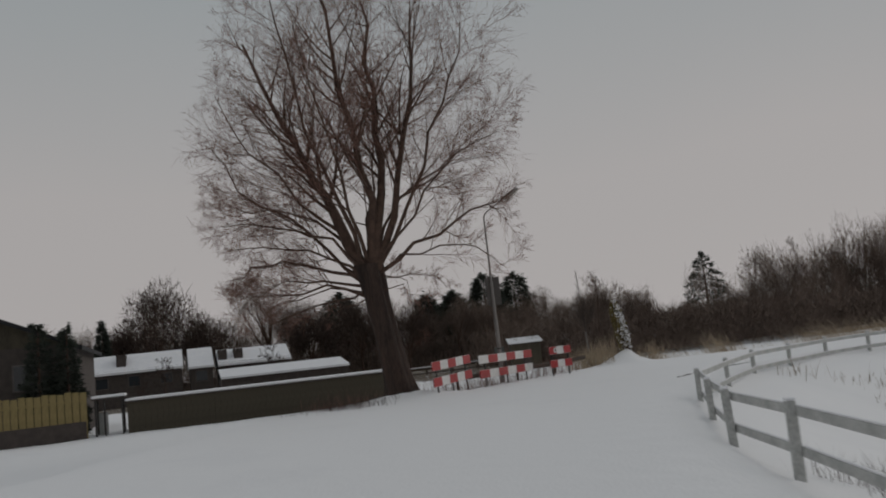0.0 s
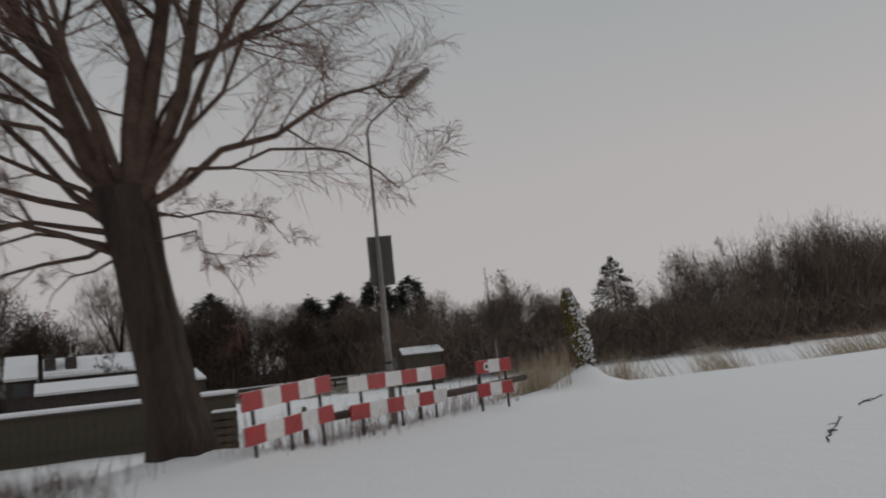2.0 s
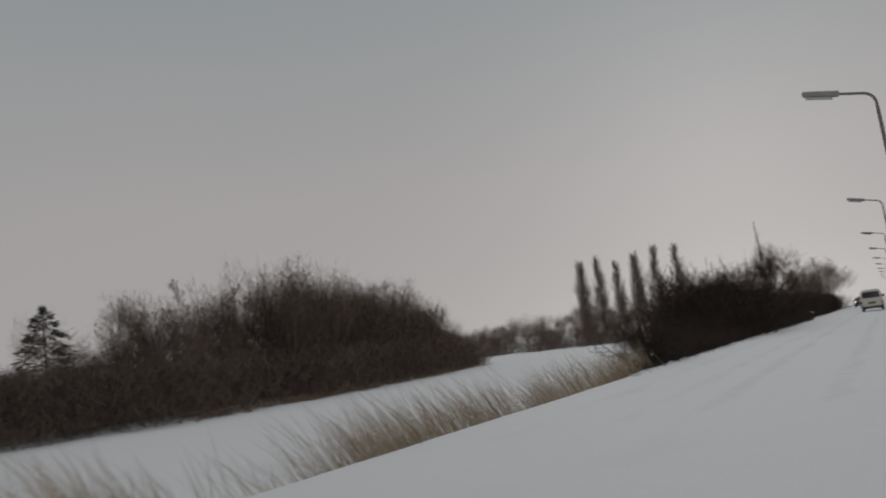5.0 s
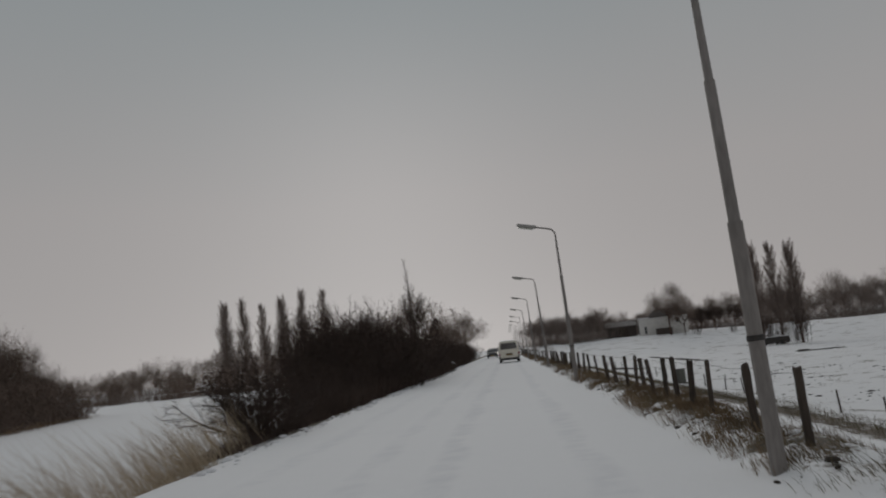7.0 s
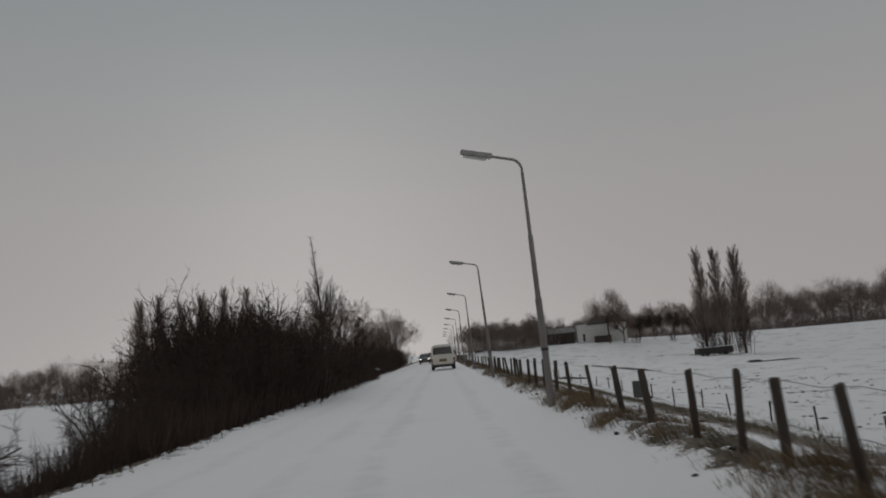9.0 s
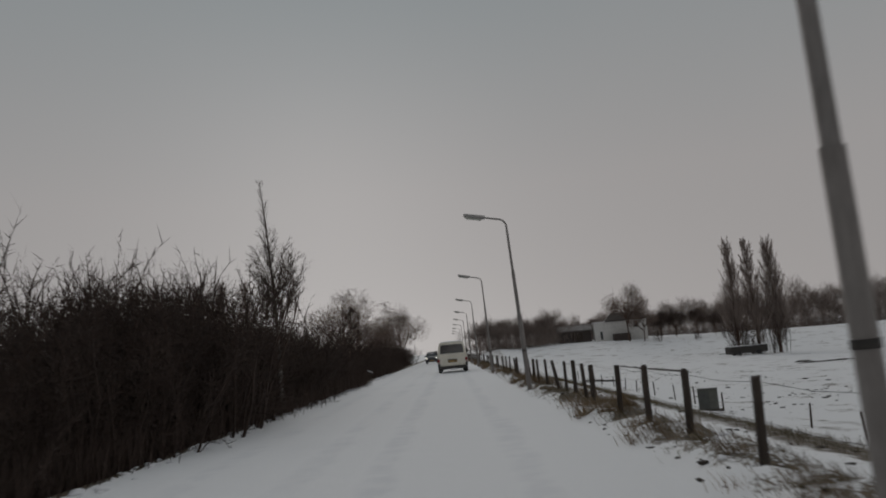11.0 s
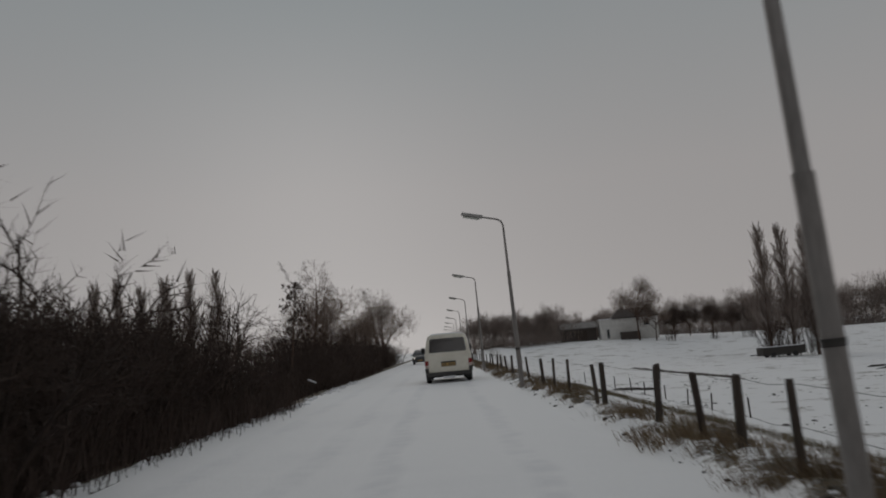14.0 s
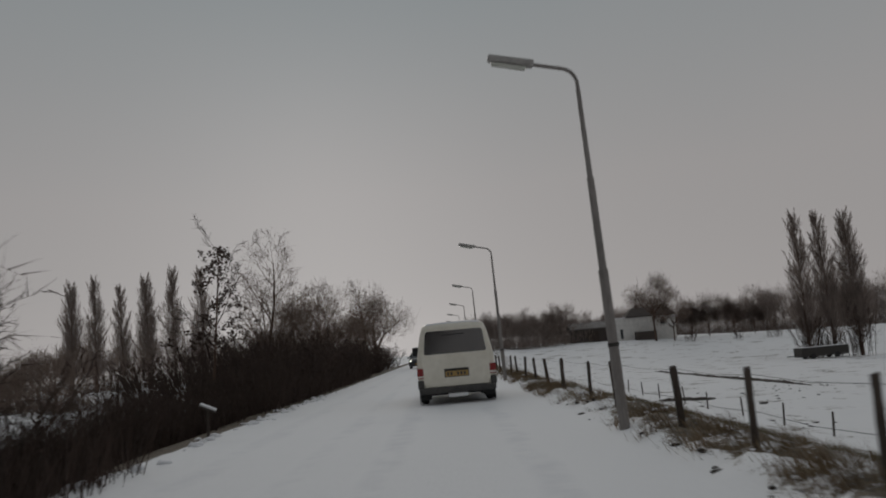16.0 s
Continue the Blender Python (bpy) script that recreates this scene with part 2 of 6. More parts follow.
def blades(roots, tips, width, rng, bend=0.25):
    """Thin two-piece blades of grass or reed from roots to tips."""
    roots, tips = np.asarray(roots, float), np.asarray(tips, float)
    n = len(roots)
    d = tips - roots
    side = np.stack([rng.normal(size=n), rng.normal(size=n), np.zeros(n)], 1)
    side /= np.linalg.norm(side, axis=1, keepdims=True) + 1e-9
    w = (np.asarray(width) * np.ones(n))[:, None]
    mid = roots + d * 0.55 + np.stack([np.zeros(n), np.zeros(n), np.linalg.norm(d, axis=1) * bend * 0.3], 1)
    v = np.stack([roots - side * w / 2, roots + side * w / 2, mid + side * w * 0.4, mid - side * w * 0.4, tips], 1).reshape(-1, 3)
    k = np.arange(n) * 5
    q = np.stack([k, k + 1, k + 2, k + 3], 1).tolist()
    t = np.stack([k + 3, k + 2, k + 4], 1).tolist()
    return v, q + t

# ---------- ground ----------
# the snow-covered road: the arm from the east, the bend and the straight arm to the north
ROAD = [(2.0, 900), (2.0, -4), (2.7, -8.2), (4.0, -11.4), (5.6, -14.4), (10.0, -19.4), (14.8, -22.4), (21, -25.6), (120, -58),
        (120, -72), (13.4, -31.0), (8.0, -28.6), (3.0, -26.0), (0.4, -23.8), (-0.3, -21.2), (-2.9, -17.3), (-4.6, -13.9),
        (-5.6, -12.3), (-6.0, -10.9), (-5.1, -9.2), (-4.5, -6), (-4.4, 60), (-4.9, 80), (-5.2, 120), (-5.2, 900)]


def road_distance(x, y):
    """Signed distance to the road's edge: positive outside."""
    P = np.array(ROAD, float)
    Q = np.roll(P, -1, axis=0)
    best = np.full(x.shape, 1e9)
    inside = np.zeros(x.shape, bool)
    for (ax, ay), (bx, by) in zip(P, Q):
        dx, dy = bx - ax, by - ay
        t = np.clip(((x - ax) * dx + (y - ay) * dy) / (dx * dx + dy * dy), 0, 1)
        best = np.minimum(best, np.hypot(x - ax - t * dx, y - ay - t * dy))
        hit = ((ay > y) != (by > y)) & (x < (bx - ax) * (y - ay) / (by - ay + 1e-12) + ax)
        inside ^= hit
    return np.where(inside, -best, best)


def sstep(v, a, b):
    t = np.clip((v - a) / (b - a), 0, 1)
    return t * t * (3 - 2 * t)


def shore_x(y):
    """The far bank of the frozen water."""
    return np.interp(y, [-80, -10, 16, 24, 40, 70, 84, 92, 250, 400], [-52, -46, -42, -38, -38, -43, -47, -108, -130, -140])


def ripple(x, y):
    return (np.sin(x * 0.7 + 1.3 * np.sin(y * 0.31)) * np.sin(y * 0.53 + 0.8 * np.sin(x * 0.43)) * 0.5
            + np.sin(x * 2.1 + y * 0.9) * np.sin(y * 1.7 - x * 0.6) * 0.25)


def ground_z(x, y):
    x, y = np.asarray(x, float), np.asarray(y, float)
    d = np.maximum(road_distance(x, y), 0)
    # right of the road: verge, ditch side, low meadow
    south = 1 - sstep(y, -4, 2)
    right = np.interp(d, [0, 0.9, 1.6, 5, 10, 15, 38, 62, 200], [0, -0.03, -0.25, -1.7, -2.75, -3.35, -3.7, -4.5, -4.6])
    right = right + np.interp(x, [8, 20, 30, 60, 110, 200], [3.9, 4.2, 4.6, 4.6, 3.1, 2.5]) * sstep(y, 172, 238) * sstep(x, 3, 13) * sstep(d, 0.5, 4)
    right = right - south * 0.3 * sstep(d, 0.0, 0.6) + south * 0.3 * sstep(d, 2, 6)
    hummock = 0.11 + 0.075 * np.sin(x * 4.3 + 1.7 * np.sin(y * 0.9)) * np.sin(y * 3.1 + 1.3 * np.sin(x * 2.2)) + 0.04 * np.sin(y * 7.3 + x * 3)
    right = right + (1 - south) * hummock * sstep(d, 0.0, 0.4) * (1 - sstep(d, 1.0, 1.7)) * (1 - sstep(y, 90, 130))
    # left of the road: bank down to the frozen water, gardens in the south
    bank = -1.0 * sstep(d, 0.15, np.where(y > 12, 4.2, 2.6))
    land = 0.4 * sstep(shore_x(y) - x, 0, 2.5)
    garden = -0.65 * sstep(d, 0.3, 5.0)
    w = sstep(y, -15, -9)
    left = (bank + land) * w + garden * (1 - w)
    is_left = sstep(-x, -2.0, 2.0) * sstep(y, -40, -20) + (1 - sstep(y, -40, -20)) * 1.0
    is_left = np.where((y < -22) & (y < -0.32 * x - 21.5), 1.0, np.where(x > 2, 0.0, is_left))
    z = left * is_left + right * (1 - is_left)
    rough = 0.012 + 0.05 * sstep(d, 0.2, 1.5) + 0.03 * sstep(d, 25, 60)
    heap = 0.36 * np.exp(-((x + 5.6) ** 2 + (y + 11.45) ** 2) / 0.6) + 0.3 * np.exp(-((x + 5.62) ** 2 + (y + 11.2) ** 2) / 0.12)
    heap = heap + 0.22 * np.exp(-((x + 0.1) ** 2 + (y + 21.8) ** 2) / 1.3)
    return z + heap + ripple(x, y) * rough


def spaced(stops):
    out = [stops[0][0]]
    for (a, _), (b, step) in zip(stops, stops[1:]):
        k = max(1, round((b - a) / step))
        out += [a + (b - a) * (i + 1) / k for i in range(k)]
    return np.array(out)


gx = spaced([(-3000, 0), (-600, 400), (-150, 50), (-55, 8), (-14, 2), (1.4, 0.32), (4.2, 0.16), (9, 0.4), (30, 0.8), (90, 5), (300, 30), (900, 150), (3000, 500)])
gy = spaced([(-2500, 0), (-300, 400), (-60, 40), (-36, 2), (-2, 0.4), (80, 0.36), (180, 2.5), (400, 20), (900, 100), (3500, 500)])
X, Y = np.meshgrid(gx, gy)
Z = ground_z(X, Y)
idx = np.arange(X.size).reshape(X.shape)
quads = np.stack([idx[:-1, :-1], idx[:-1, 1:], idx[1:, 1:], idx[1:, :-1]], -1).reshape(-1, 4)


def snow_ground_material():
    """Snow, with soil and flattened grass breaking through on the verge and the banks."""
    m = bpy.data.materials.new("snowy_ground")
    m.use_nodes = True
    n, l = m.node_tree.nodes, m.node_tree.links
    b = n["Principled BSDF"]
    b.inputs["Roughness"].default_value = 0.8
    geo = n.new("ShaderNodeNewGeometry")
    sep = n.new("ShaderNodeSeparateXYZ")
    l.new(geo.outputs["Position"], sep.inputs[0])

    def noise_node(scale, detail=5):
        t = n.new("ShaderNodeTexNoise")
        t.inputs["Scale"].default_value, t.inputs["Detail"].default_value = scale, detail
        l.new(geo.outputs["Position"], t.inputs["Vector"])
        return t

    def rng(sock, a, bb, c=0.0, d=1.0):
        r = n.new("ShaderNodeMapRange")
        r.interpolation_type = "SMOOTHSTEP"
        for k, v in enumerate((a, bb, c, d)):
            r.inputs[k + 1].default_value = v
        l.new(sock, r.inputs[0])
        return r.outputs[0]

    def op(kind, s, t):
        o = n.new("ShaderNodeMath")
        o.operation = kind
        for k, v in enumerate((s, t)):
            if isinstance(v, (int, float)):
                o.inputs[k].default_value = v
            else:
                l.new(v, o.inputs[k])
        return o.outputs[0]

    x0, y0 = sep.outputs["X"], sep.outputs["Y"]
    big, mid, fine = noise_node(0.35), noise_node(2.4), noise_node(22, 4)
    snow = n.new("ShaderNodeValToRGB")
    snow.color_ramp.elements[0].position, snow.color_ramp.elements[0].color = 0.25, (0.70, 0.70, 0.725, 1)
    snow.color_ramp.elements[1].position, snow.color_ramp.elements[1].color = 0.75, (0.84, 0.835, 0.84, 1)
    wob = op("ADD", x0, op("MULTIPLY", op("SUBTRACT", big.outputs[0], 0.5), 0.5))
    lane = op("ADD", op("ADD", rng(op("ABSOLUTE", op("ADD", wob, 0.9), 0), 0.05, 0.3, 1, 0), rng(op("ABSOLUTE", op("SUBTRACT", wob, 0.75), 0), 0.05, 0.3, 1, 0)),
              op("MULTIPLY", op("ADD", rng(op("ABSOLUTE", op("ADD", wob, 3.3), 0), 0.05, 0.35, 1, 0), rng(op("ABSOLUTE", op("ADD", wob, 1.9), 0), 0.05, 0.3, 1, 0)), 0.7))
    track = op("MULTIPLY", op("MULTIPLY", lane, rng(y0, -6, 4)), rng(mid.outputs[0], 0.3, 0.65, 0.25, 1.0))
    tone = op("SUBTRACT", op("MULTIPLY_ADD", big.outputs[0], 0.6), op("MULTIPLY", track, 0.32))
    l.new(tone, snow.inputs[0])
    soil = n.new("ShaderNodeValToRGB")
    soil.color_ramp.elements[0].color, soil.color_ramp.elements[1].color = (0.022, 0.017, 0.012, 1), (0.19, 0.14, 0.088, 1)
    soil.color_ramp.elements[0].position, soil.color_ramp.elements[1].position = 0.36, 0.7
    l.new(fine.outputs[0], soil.inputs[0])
    x, y = sep.outputs["X"], sep.outputs["Y"]
    verge = op("MULTIPLY", op("MULTIPLY", rng(x, 1.8, 2.5), rng(x, 3.2, 5.0, 1, 0)), op("MULTIPLY", rng(y, -2, 6), rng(big.outputs[0], 0.3, 0.6, 0.55, 1.05)))
    ditch = op("MULTIPLY", op("MULTIPLY", rng(x, 8.0, 10.6), rng(x, 11.6, 14.0, 1, 0)), op("MULTIPLY", rng(y, 0, 14), rng(y, 45, 70, 1.0, 0.72)))
    meadow = op("MULTIPLY", op("MULTIPLY", op("MULTIPLY", rng(x, 5, 9), rng(y, -4, 8)), rng(big.outputs[0], 0.4, 0.72, 0.35, 1.0)), 0.84)
    hedge = op("MULTIPLY", op("MULTIPLY", rng(x, -8.5, -6.5), rng(x, -4.9, -4.45, 1, 0)), rng(y, 8, 18))
    wood = op("MULTIPLY", rng(x, -40, -47), rng(y, 95, 80))
    cover = op("ADD", op("MAXIMUM", op("MAXIMUM", op("MULTIPLY", verge, 1.04), op("MULTIPLY", ditch, 1.1)), meadow), op("MAXIMUM", op("MULTIPLY", hedge, 1.25), op("MULTIPLY", wood, 1.1)))
    patch = op("ADD", op("MULTIPLY", mid.outputs[0], 0.75), op("MULTIPLY", fine.outputs[0], 0.55))
    mask = rng(op("ADD", patch, op("MULTIPLY", cover, 0.52)), 1.02, 1.16)
    mix = n.new("ShaderNodeMix")
    mix.data_type = "RGBA"
    l.new(mask, mix.inputs[0])
    l.new(snow.outputs[0], mix.inputs[6])
    l.new(soil.outputs[0], mix.inputs[7])
    l.new(mix.outputs[2], b.inputs["Base Color"])
    bp = n.new("ShaderNodeBump")
    bp.inputs["Strength"].default_value, bp.inputs["Distance"].default_value = 0.3, 0.05
    l.new(op("SUBTRACT", op("ADD", mid.outputs[0], op("MULTIPLY", fine.outputs[0], 0.4)), op("MULTIPLY", track, 0.9)), bp.inputs["Height"])
    l.new(bp.outputs[0], b.inputs["Normal"])
    return m


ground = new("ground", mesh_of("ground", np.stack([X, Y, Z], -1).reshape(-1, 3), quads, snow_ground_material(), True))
tagged(ground, "snow-covered road, verges, frozen water and low meadow in one sheet", "ground", kind="structure")


def gz(x, y):
    return float(ground_z(np.array([x]), np.array([y]))[0])


# ---------- trees ----------


def grow(rng, start, way, length, r, level, out, spec):
    """A branch and its side branches; out[level] collects (points, radii)."""
    n = spec["pts"][level]
    p, d = np.array(start, float), np.array(way, float)
    d /= np.linalg.norm(d)
    step = length / (n - 1)
    pts, dirs = [p.copy()], [d.copy()]
    for _ in range(n - 1):
        d = d + rng.normal(size=3) * spec["wander"][level] + np.array([0, 0, spec["up"][level]])
        d /= np.linalg.norm(d)
        p = p + d * step
        pts.append(p.copy())
        dirs.append(d.copy())
    tip = spec["tip"][level]
    rad = [max(r * (1 - (1 - tip) * (k / (n - 1)) ** 0.85), spec["least"]) for k in range(n)]
    out[level].append((pts, rad))
    if level + 1 < len(spec["pts"]):
        kids = spec["kids"][level] * (0.75 + 0.5 * rng.random())
        sprout(rng, pts, dirs, rad, length, level, out, spec, int(round(kids)))


def sprout(rng, pts, dirs, rad, length, level, out, spec, kids):
    n = len(pts)
    for k in range(kids):
        t = spec["from"][level] + (1 - spec["from"][level]) * (k + rng.random()) / kids
        f = t * (n - 1)
        i = min(int(f), n - 2)
        q = np.array(pts[i]) + (np.array(pts[i + 1]) - np.array(pts[i])) * (f - i)
        axis = np.cross(dirs[i], rng.normal(size=3))
        axis /= np.linalg.norm(axis) + 1e-9
        a = radians(spec["angle"][level] * (0.7 + 0.6 * rng.random()))
        w = np.array(dirs[i]) * math.cos(a) + axis * math.sin(a)
        ln = length * spec["ratio"][level] * (0.85 + spec.get("taper", 0.6) * (0.5 - t)) * (0.7 + 0.6 * rng.random())
        grow(rng, q, w, ln, max(rad[i] * spec.get("thin", 0.62), spec["least"]), level + 1, out, spec)


def to_mesh_by_level(name, out, sides, mats):
    """One mesh of all branch levels; a level with 0 sides becomes slips."""
    vs, fs, mi, base = [], [], [], 0
    for lev, polys in enumerate(out):
        if not polys:
            continue
        v, f = tubes(polys, sides[lev]) if sides[lev] else ribbons(polys, lev)
        vs.append(v)
        f = f if isinstance(f, list) else f.tolist()
        fs += [[i + base for i in q] for q in f]
        mi += [min(lev, len(mats) - 1)] * len(f)
        base += len(v)
    return mesh_of(name, np.concatenate(vs), fs, mats, True, mi)


def big_willow(at):
    """Old willow: stout trunk, limbs in a vase, a haze of thin twigs."""
    rng = np.random.default_rng(11)
    tree = tagged(new("willow_tree"), "tall bare willow with a stout dark trunk and hazy brown twigs", "tree")
    tree.matrix_world = Matrix.Translation(at)
    side = np.array([0.31, 0.95, 0.0])
    deep = np.array([-0.95, 0.31, 0.0])
    # trunk with flare and ribs
    n, k = 40, 96
    lev = np.linspace(0, 1, n)
    verts = []
    for t in lev:
        z = -0.35 + t * 4.35
        c = side * (-0.70 * t) + deep * 0.1 * t
        r = 0.355 + 0.30 * math.exp(-t * 9) + 0.06 * max(0, t - 0.75) / 0.25
        for j in range(k):
            a = 2 * math.pi * j / k
            rr = r * (1 + 0.07 * math.sin(5 * a + 2 * t) + 0.05 * math.sin(9 * a - 3 * t + 1) + 0.16 * math.exp(-t * 10) * math.sin(6 * a)
                      + 0.03 * abs(math.sin(13 * a + 2.5 * math.sin(9 * t) + 4 * t)) + 0.022 * math.sin(29 * a + 3 * math.sin(14 * t + 2 * a)) * math.sin(23 * t + 3 * a))
            verts.append(c + np.array([math.cos(a) * rr, math.sin(a) * rr, z]))
    faces = [[i * k + j, i * k + (j + 1) % k, (i + 1) * k + (j + 1) % k, (i + 1) * k + j] for i in range(n - 1) for j in range(k)]
    faces.append([(n - 1) * k + j for j in range(k)])
    child("trunk", mesh_of("trunk", verts, faces, BARK, True), tree, "furrowed dark willow trunk")
    # main limbs as (sideways, up) bends above the fork, depth away from the viewer, thickness
    limbs = [([(-0.1, 0), (-0.85, 1.7), (-1.4, 3.2), (-2.2, 5.3), (-3.0, 8.0)], 0.5, 0.26),
             ([(-0.2, 0.2), (-0.7, 2.2), (-1.1, 4.4), (-1.4, 6.6), (-1.5, 8.6)], -0.9, 0.115),
             ([(0.1, 0), (0.3, 2.2), (0.1, 4.4), (-0.2, 6.6), (-0.3, 9.2)], -0.6, 0.20),
             ([(0.1, 0), (0.75, 2.3), (0.95, 4.6), (0.9, 7.0), (1.0, 9.4)], 0.7, 0.21),
             ([(0.2, 0), (0.9, 1.6), (1.6, 4.2), (2.3, 6.4), (2.6, 8.4)], 0.2, 0.18),
             ([(0.2, 0), (1.4, 1.9), (2.5, 3.9), (3.4, 5.5), (3.9, 6.9)], -0.8, 0.10),
             ([(0.2, -0.1), (1.5, 0.7), (2.8, 1.5), (3.8, 1.8), (4.4, 1.7)], 0.5, 0.10),
             ([(-0.2, -0.2), (-1.2, 0.9), (-2.5, 1.9), (-3.7, 3.2), (-4.5, 4.6)], 0.4, 0.095),
             ([(-0.2, -0.3), (-1.2, 0.3), (-2.4, 0.55), (-3.4, 0.4), (-4.0, 0.1)], -0.5, 0.09),
             ([(-0.2, -0.5), (-1.3, -0.7), (-2.6, -0.9), (-3.4, -1.2)], 0.6, 0.06),
             ([(-0.6, 1.2), (-1.9, 2.6), (-3.3, 4.2), (-4.3, 6.6)], 0.9, 0.085),
             ([(0.3, 0.6), (1.2, 2.2), (2.6, 3.2), (3.9, 4.2), (4.7, 5.0)], 1.2, 0.075),
             ([(0.2, 0.3), (1.0, 1.0), (2.0, 2.2), (3.2, 3.2), (4.4, 3.6)], -0.6, 0.08),
             ([(0.15, -0.3), (0.8, -0.1), (1.7, -0.2), (2.3, -0.7)], 0.3, 0.04),
             ([(0.2, -0.1), (1.0, 0.3), (2.2, 0.6), (3.3, 0.3), (3.9, -0.4)], -0.8, 0.06),
             ([(-0.2, 0.1), (-1.0, 1.0), (-2.0, 1.4), (-3.0, 1.7), (-3.8, 1.5)], -1.0, 0.08),
             ([(-0.2, -0.6), (-1.0, -0.4), (-2.2, -0.6), (-3.2, -1.0)], -0.4, 0.05),
             ([(-0.3, 0.6), (-1.5, 1.8), (-3.0, 2.6), (-4.4, 2.9)], 1.3, 0.08),
             ([(-0.2, -0.8), (-0.9, -0.9), (-1.6, -1.3)], 0.9, 0.035),
             ([(0.2, -0.7), (0.8, -0.5), (1.3, -0.9), (1.6, -1.9)], 0.3, 0.032),
             ([(0.2, -0.3), (0.6, -0.1), (1.0, -0.4), (1.25, -1.4)], -0.5, 0.03),
             ([(0.0, 0.2), (0.1, 1.8), (0.4, 3.8), (0.6, 6.0)], 2.6, 0.10),
             ([(0.0, 0.2), (-0.3, 1.8), (-0.4, 3.6), (-0.6, 6.0)], -2.7, 0.10),
             ([(-0.2, -0.4), (-1.4, -0.1), (-2.6, 0.1), (-3.9, -0.3)], 1.0, 0.072),
             ([(-0.2, -0.2), (-1.1, 0.5), (-2.4, 1.0), (-3.9, 1.1)], -0.2, 0.078),
             ([(-0.2, -0.7), (-1.2, -0.2), (-2.6, -0.5), (-3.6, -1.0)], -1.2, 0.07)]
    spec = dict(pts=[5, 7, 5, 4], wander=[0.05, 0.09, 0.12, 0.16], up=[0.03, 0.05, 0.03, -0.05], thin=0.45, tip=[0.2, 0.16, 0.35, 0.6], least=0.0028,
                kids=[12, 11, 7, 0], angle=[44, 38, 40, 0], ratio=[0.33, 0.50, 0.85, 0], **{"from": [0.28, 0.15, 0.1, 0]})
    out = [[], [], [], []]
    top = np.array([0, 0, 3.75]) - side * 0.66
    for bends, depth, r in limbs:
        r *= 0.86 if r > 0.15 else 0.74
        m = len(bends)
        pts = [top + side * (s - 0.075 * max(0.0, u - 1.5)) + deep * (depth * (i / (m - 1)) * (1.0 + 0.25 * i)) + np.array([0, 0, u]) for i, (s, u) in enumerate(bends)]
        # finer bends between the given ones
        fine = []
        for i in range(m - 1):
            for q in (0.0, 0.5):
                fine.append(pts[i] * (1 - q) + pts[i + 1] * q + rng.normal(size=3) * 0.085 * (i > 0 or q > 0))
        fine.append(pts[-1])
        dirs = list(np.gradient(np.array(fine), axis=0))
        dirs = [d / np.linalg.norm(d) for d in dirs]
        length = sum(np.linalg.norm(fine[i + 1] - fine[i]) for i in range(len(fine) - 1))
        rad = [r * (1 - 0.82 * (i / (len(fine) - 1)) ** 0.8) for i in range(len(fine))]
        out[0].append((fine, rad))
        sprout(rng, fine, dirs, rad, length, 0, out, spec, int((6 if r > 0.05 else 2) + length * (1.75 if r > 0.05 else 0.9)))
    for poly in out[0]:
        child("limb", tube_mesh("limb", [poly], 9, LIMB), tree)
    crown = child("crown", tube_mesh("crown", out[1], 5, LIMB), tree, "fine bare branchwork")
    tagged(child("twig_haze", to_mesh_by_level("twig_haze", [out[2], out[3]], [3, 0], [TWIG]), crown, "haze of thin reddish-brown twigs"), kind="stuff")
    return tree


def bare_tree_meshes(seed, height, spread, dense=1.0, mats=(LIMB, FAR_TWIG), least=0.008, trunk_r=0.16, clear=0.22, narrow=42, taper=0.6, sway=0.05, last=(14, 0.55)):
    rng = np.random.default_rng(seed)
    spec = dict(pts=[9, 5, 4, 3], wander=[sway, 0.12, 0.16, 0.2], up=[0.05, 0.07, 0.04, 0.0], tip=[0.1, 0.25, 0.4, 0.6], least=least,
                kids=[int(22 * dense), int(9 * dense), int(last[0] * dense), 0], angle=[narrow, 40, 42, 0], taper=taper, thin=0.5,
                ratio=[spread / height, 0.5, last[1], 0], **{"from": [clear, 0.15, 0.15, 0]})
    out = [[], [], [], []]
    grow(rng, (0, 0, -0.2), (rng.normal() * 0.04, rng.normal() * 0.04, 1), height, trunk_r, 0, out, spec)
    trunk = tube_mesh("trunk", out[0], 8, mats[0])
    crown = to_mesh_by_level("crown", out[1:], [4, 3, 0], [mats[1]])
    return trunk, crown


def place_tree(meshes, x, y, z, label, scale=1.0, turn=0.0, name="tree", group="", category="tree"):
    t = tagged(new(name), label, category, group)
    t.matrix_world = pose(x, y, z, 0, 0, turn) @ Matrix.Scale(scale, 4)
    child("trunk", meshes[0], t)
    child("crown", meshes[1], t)
    return t


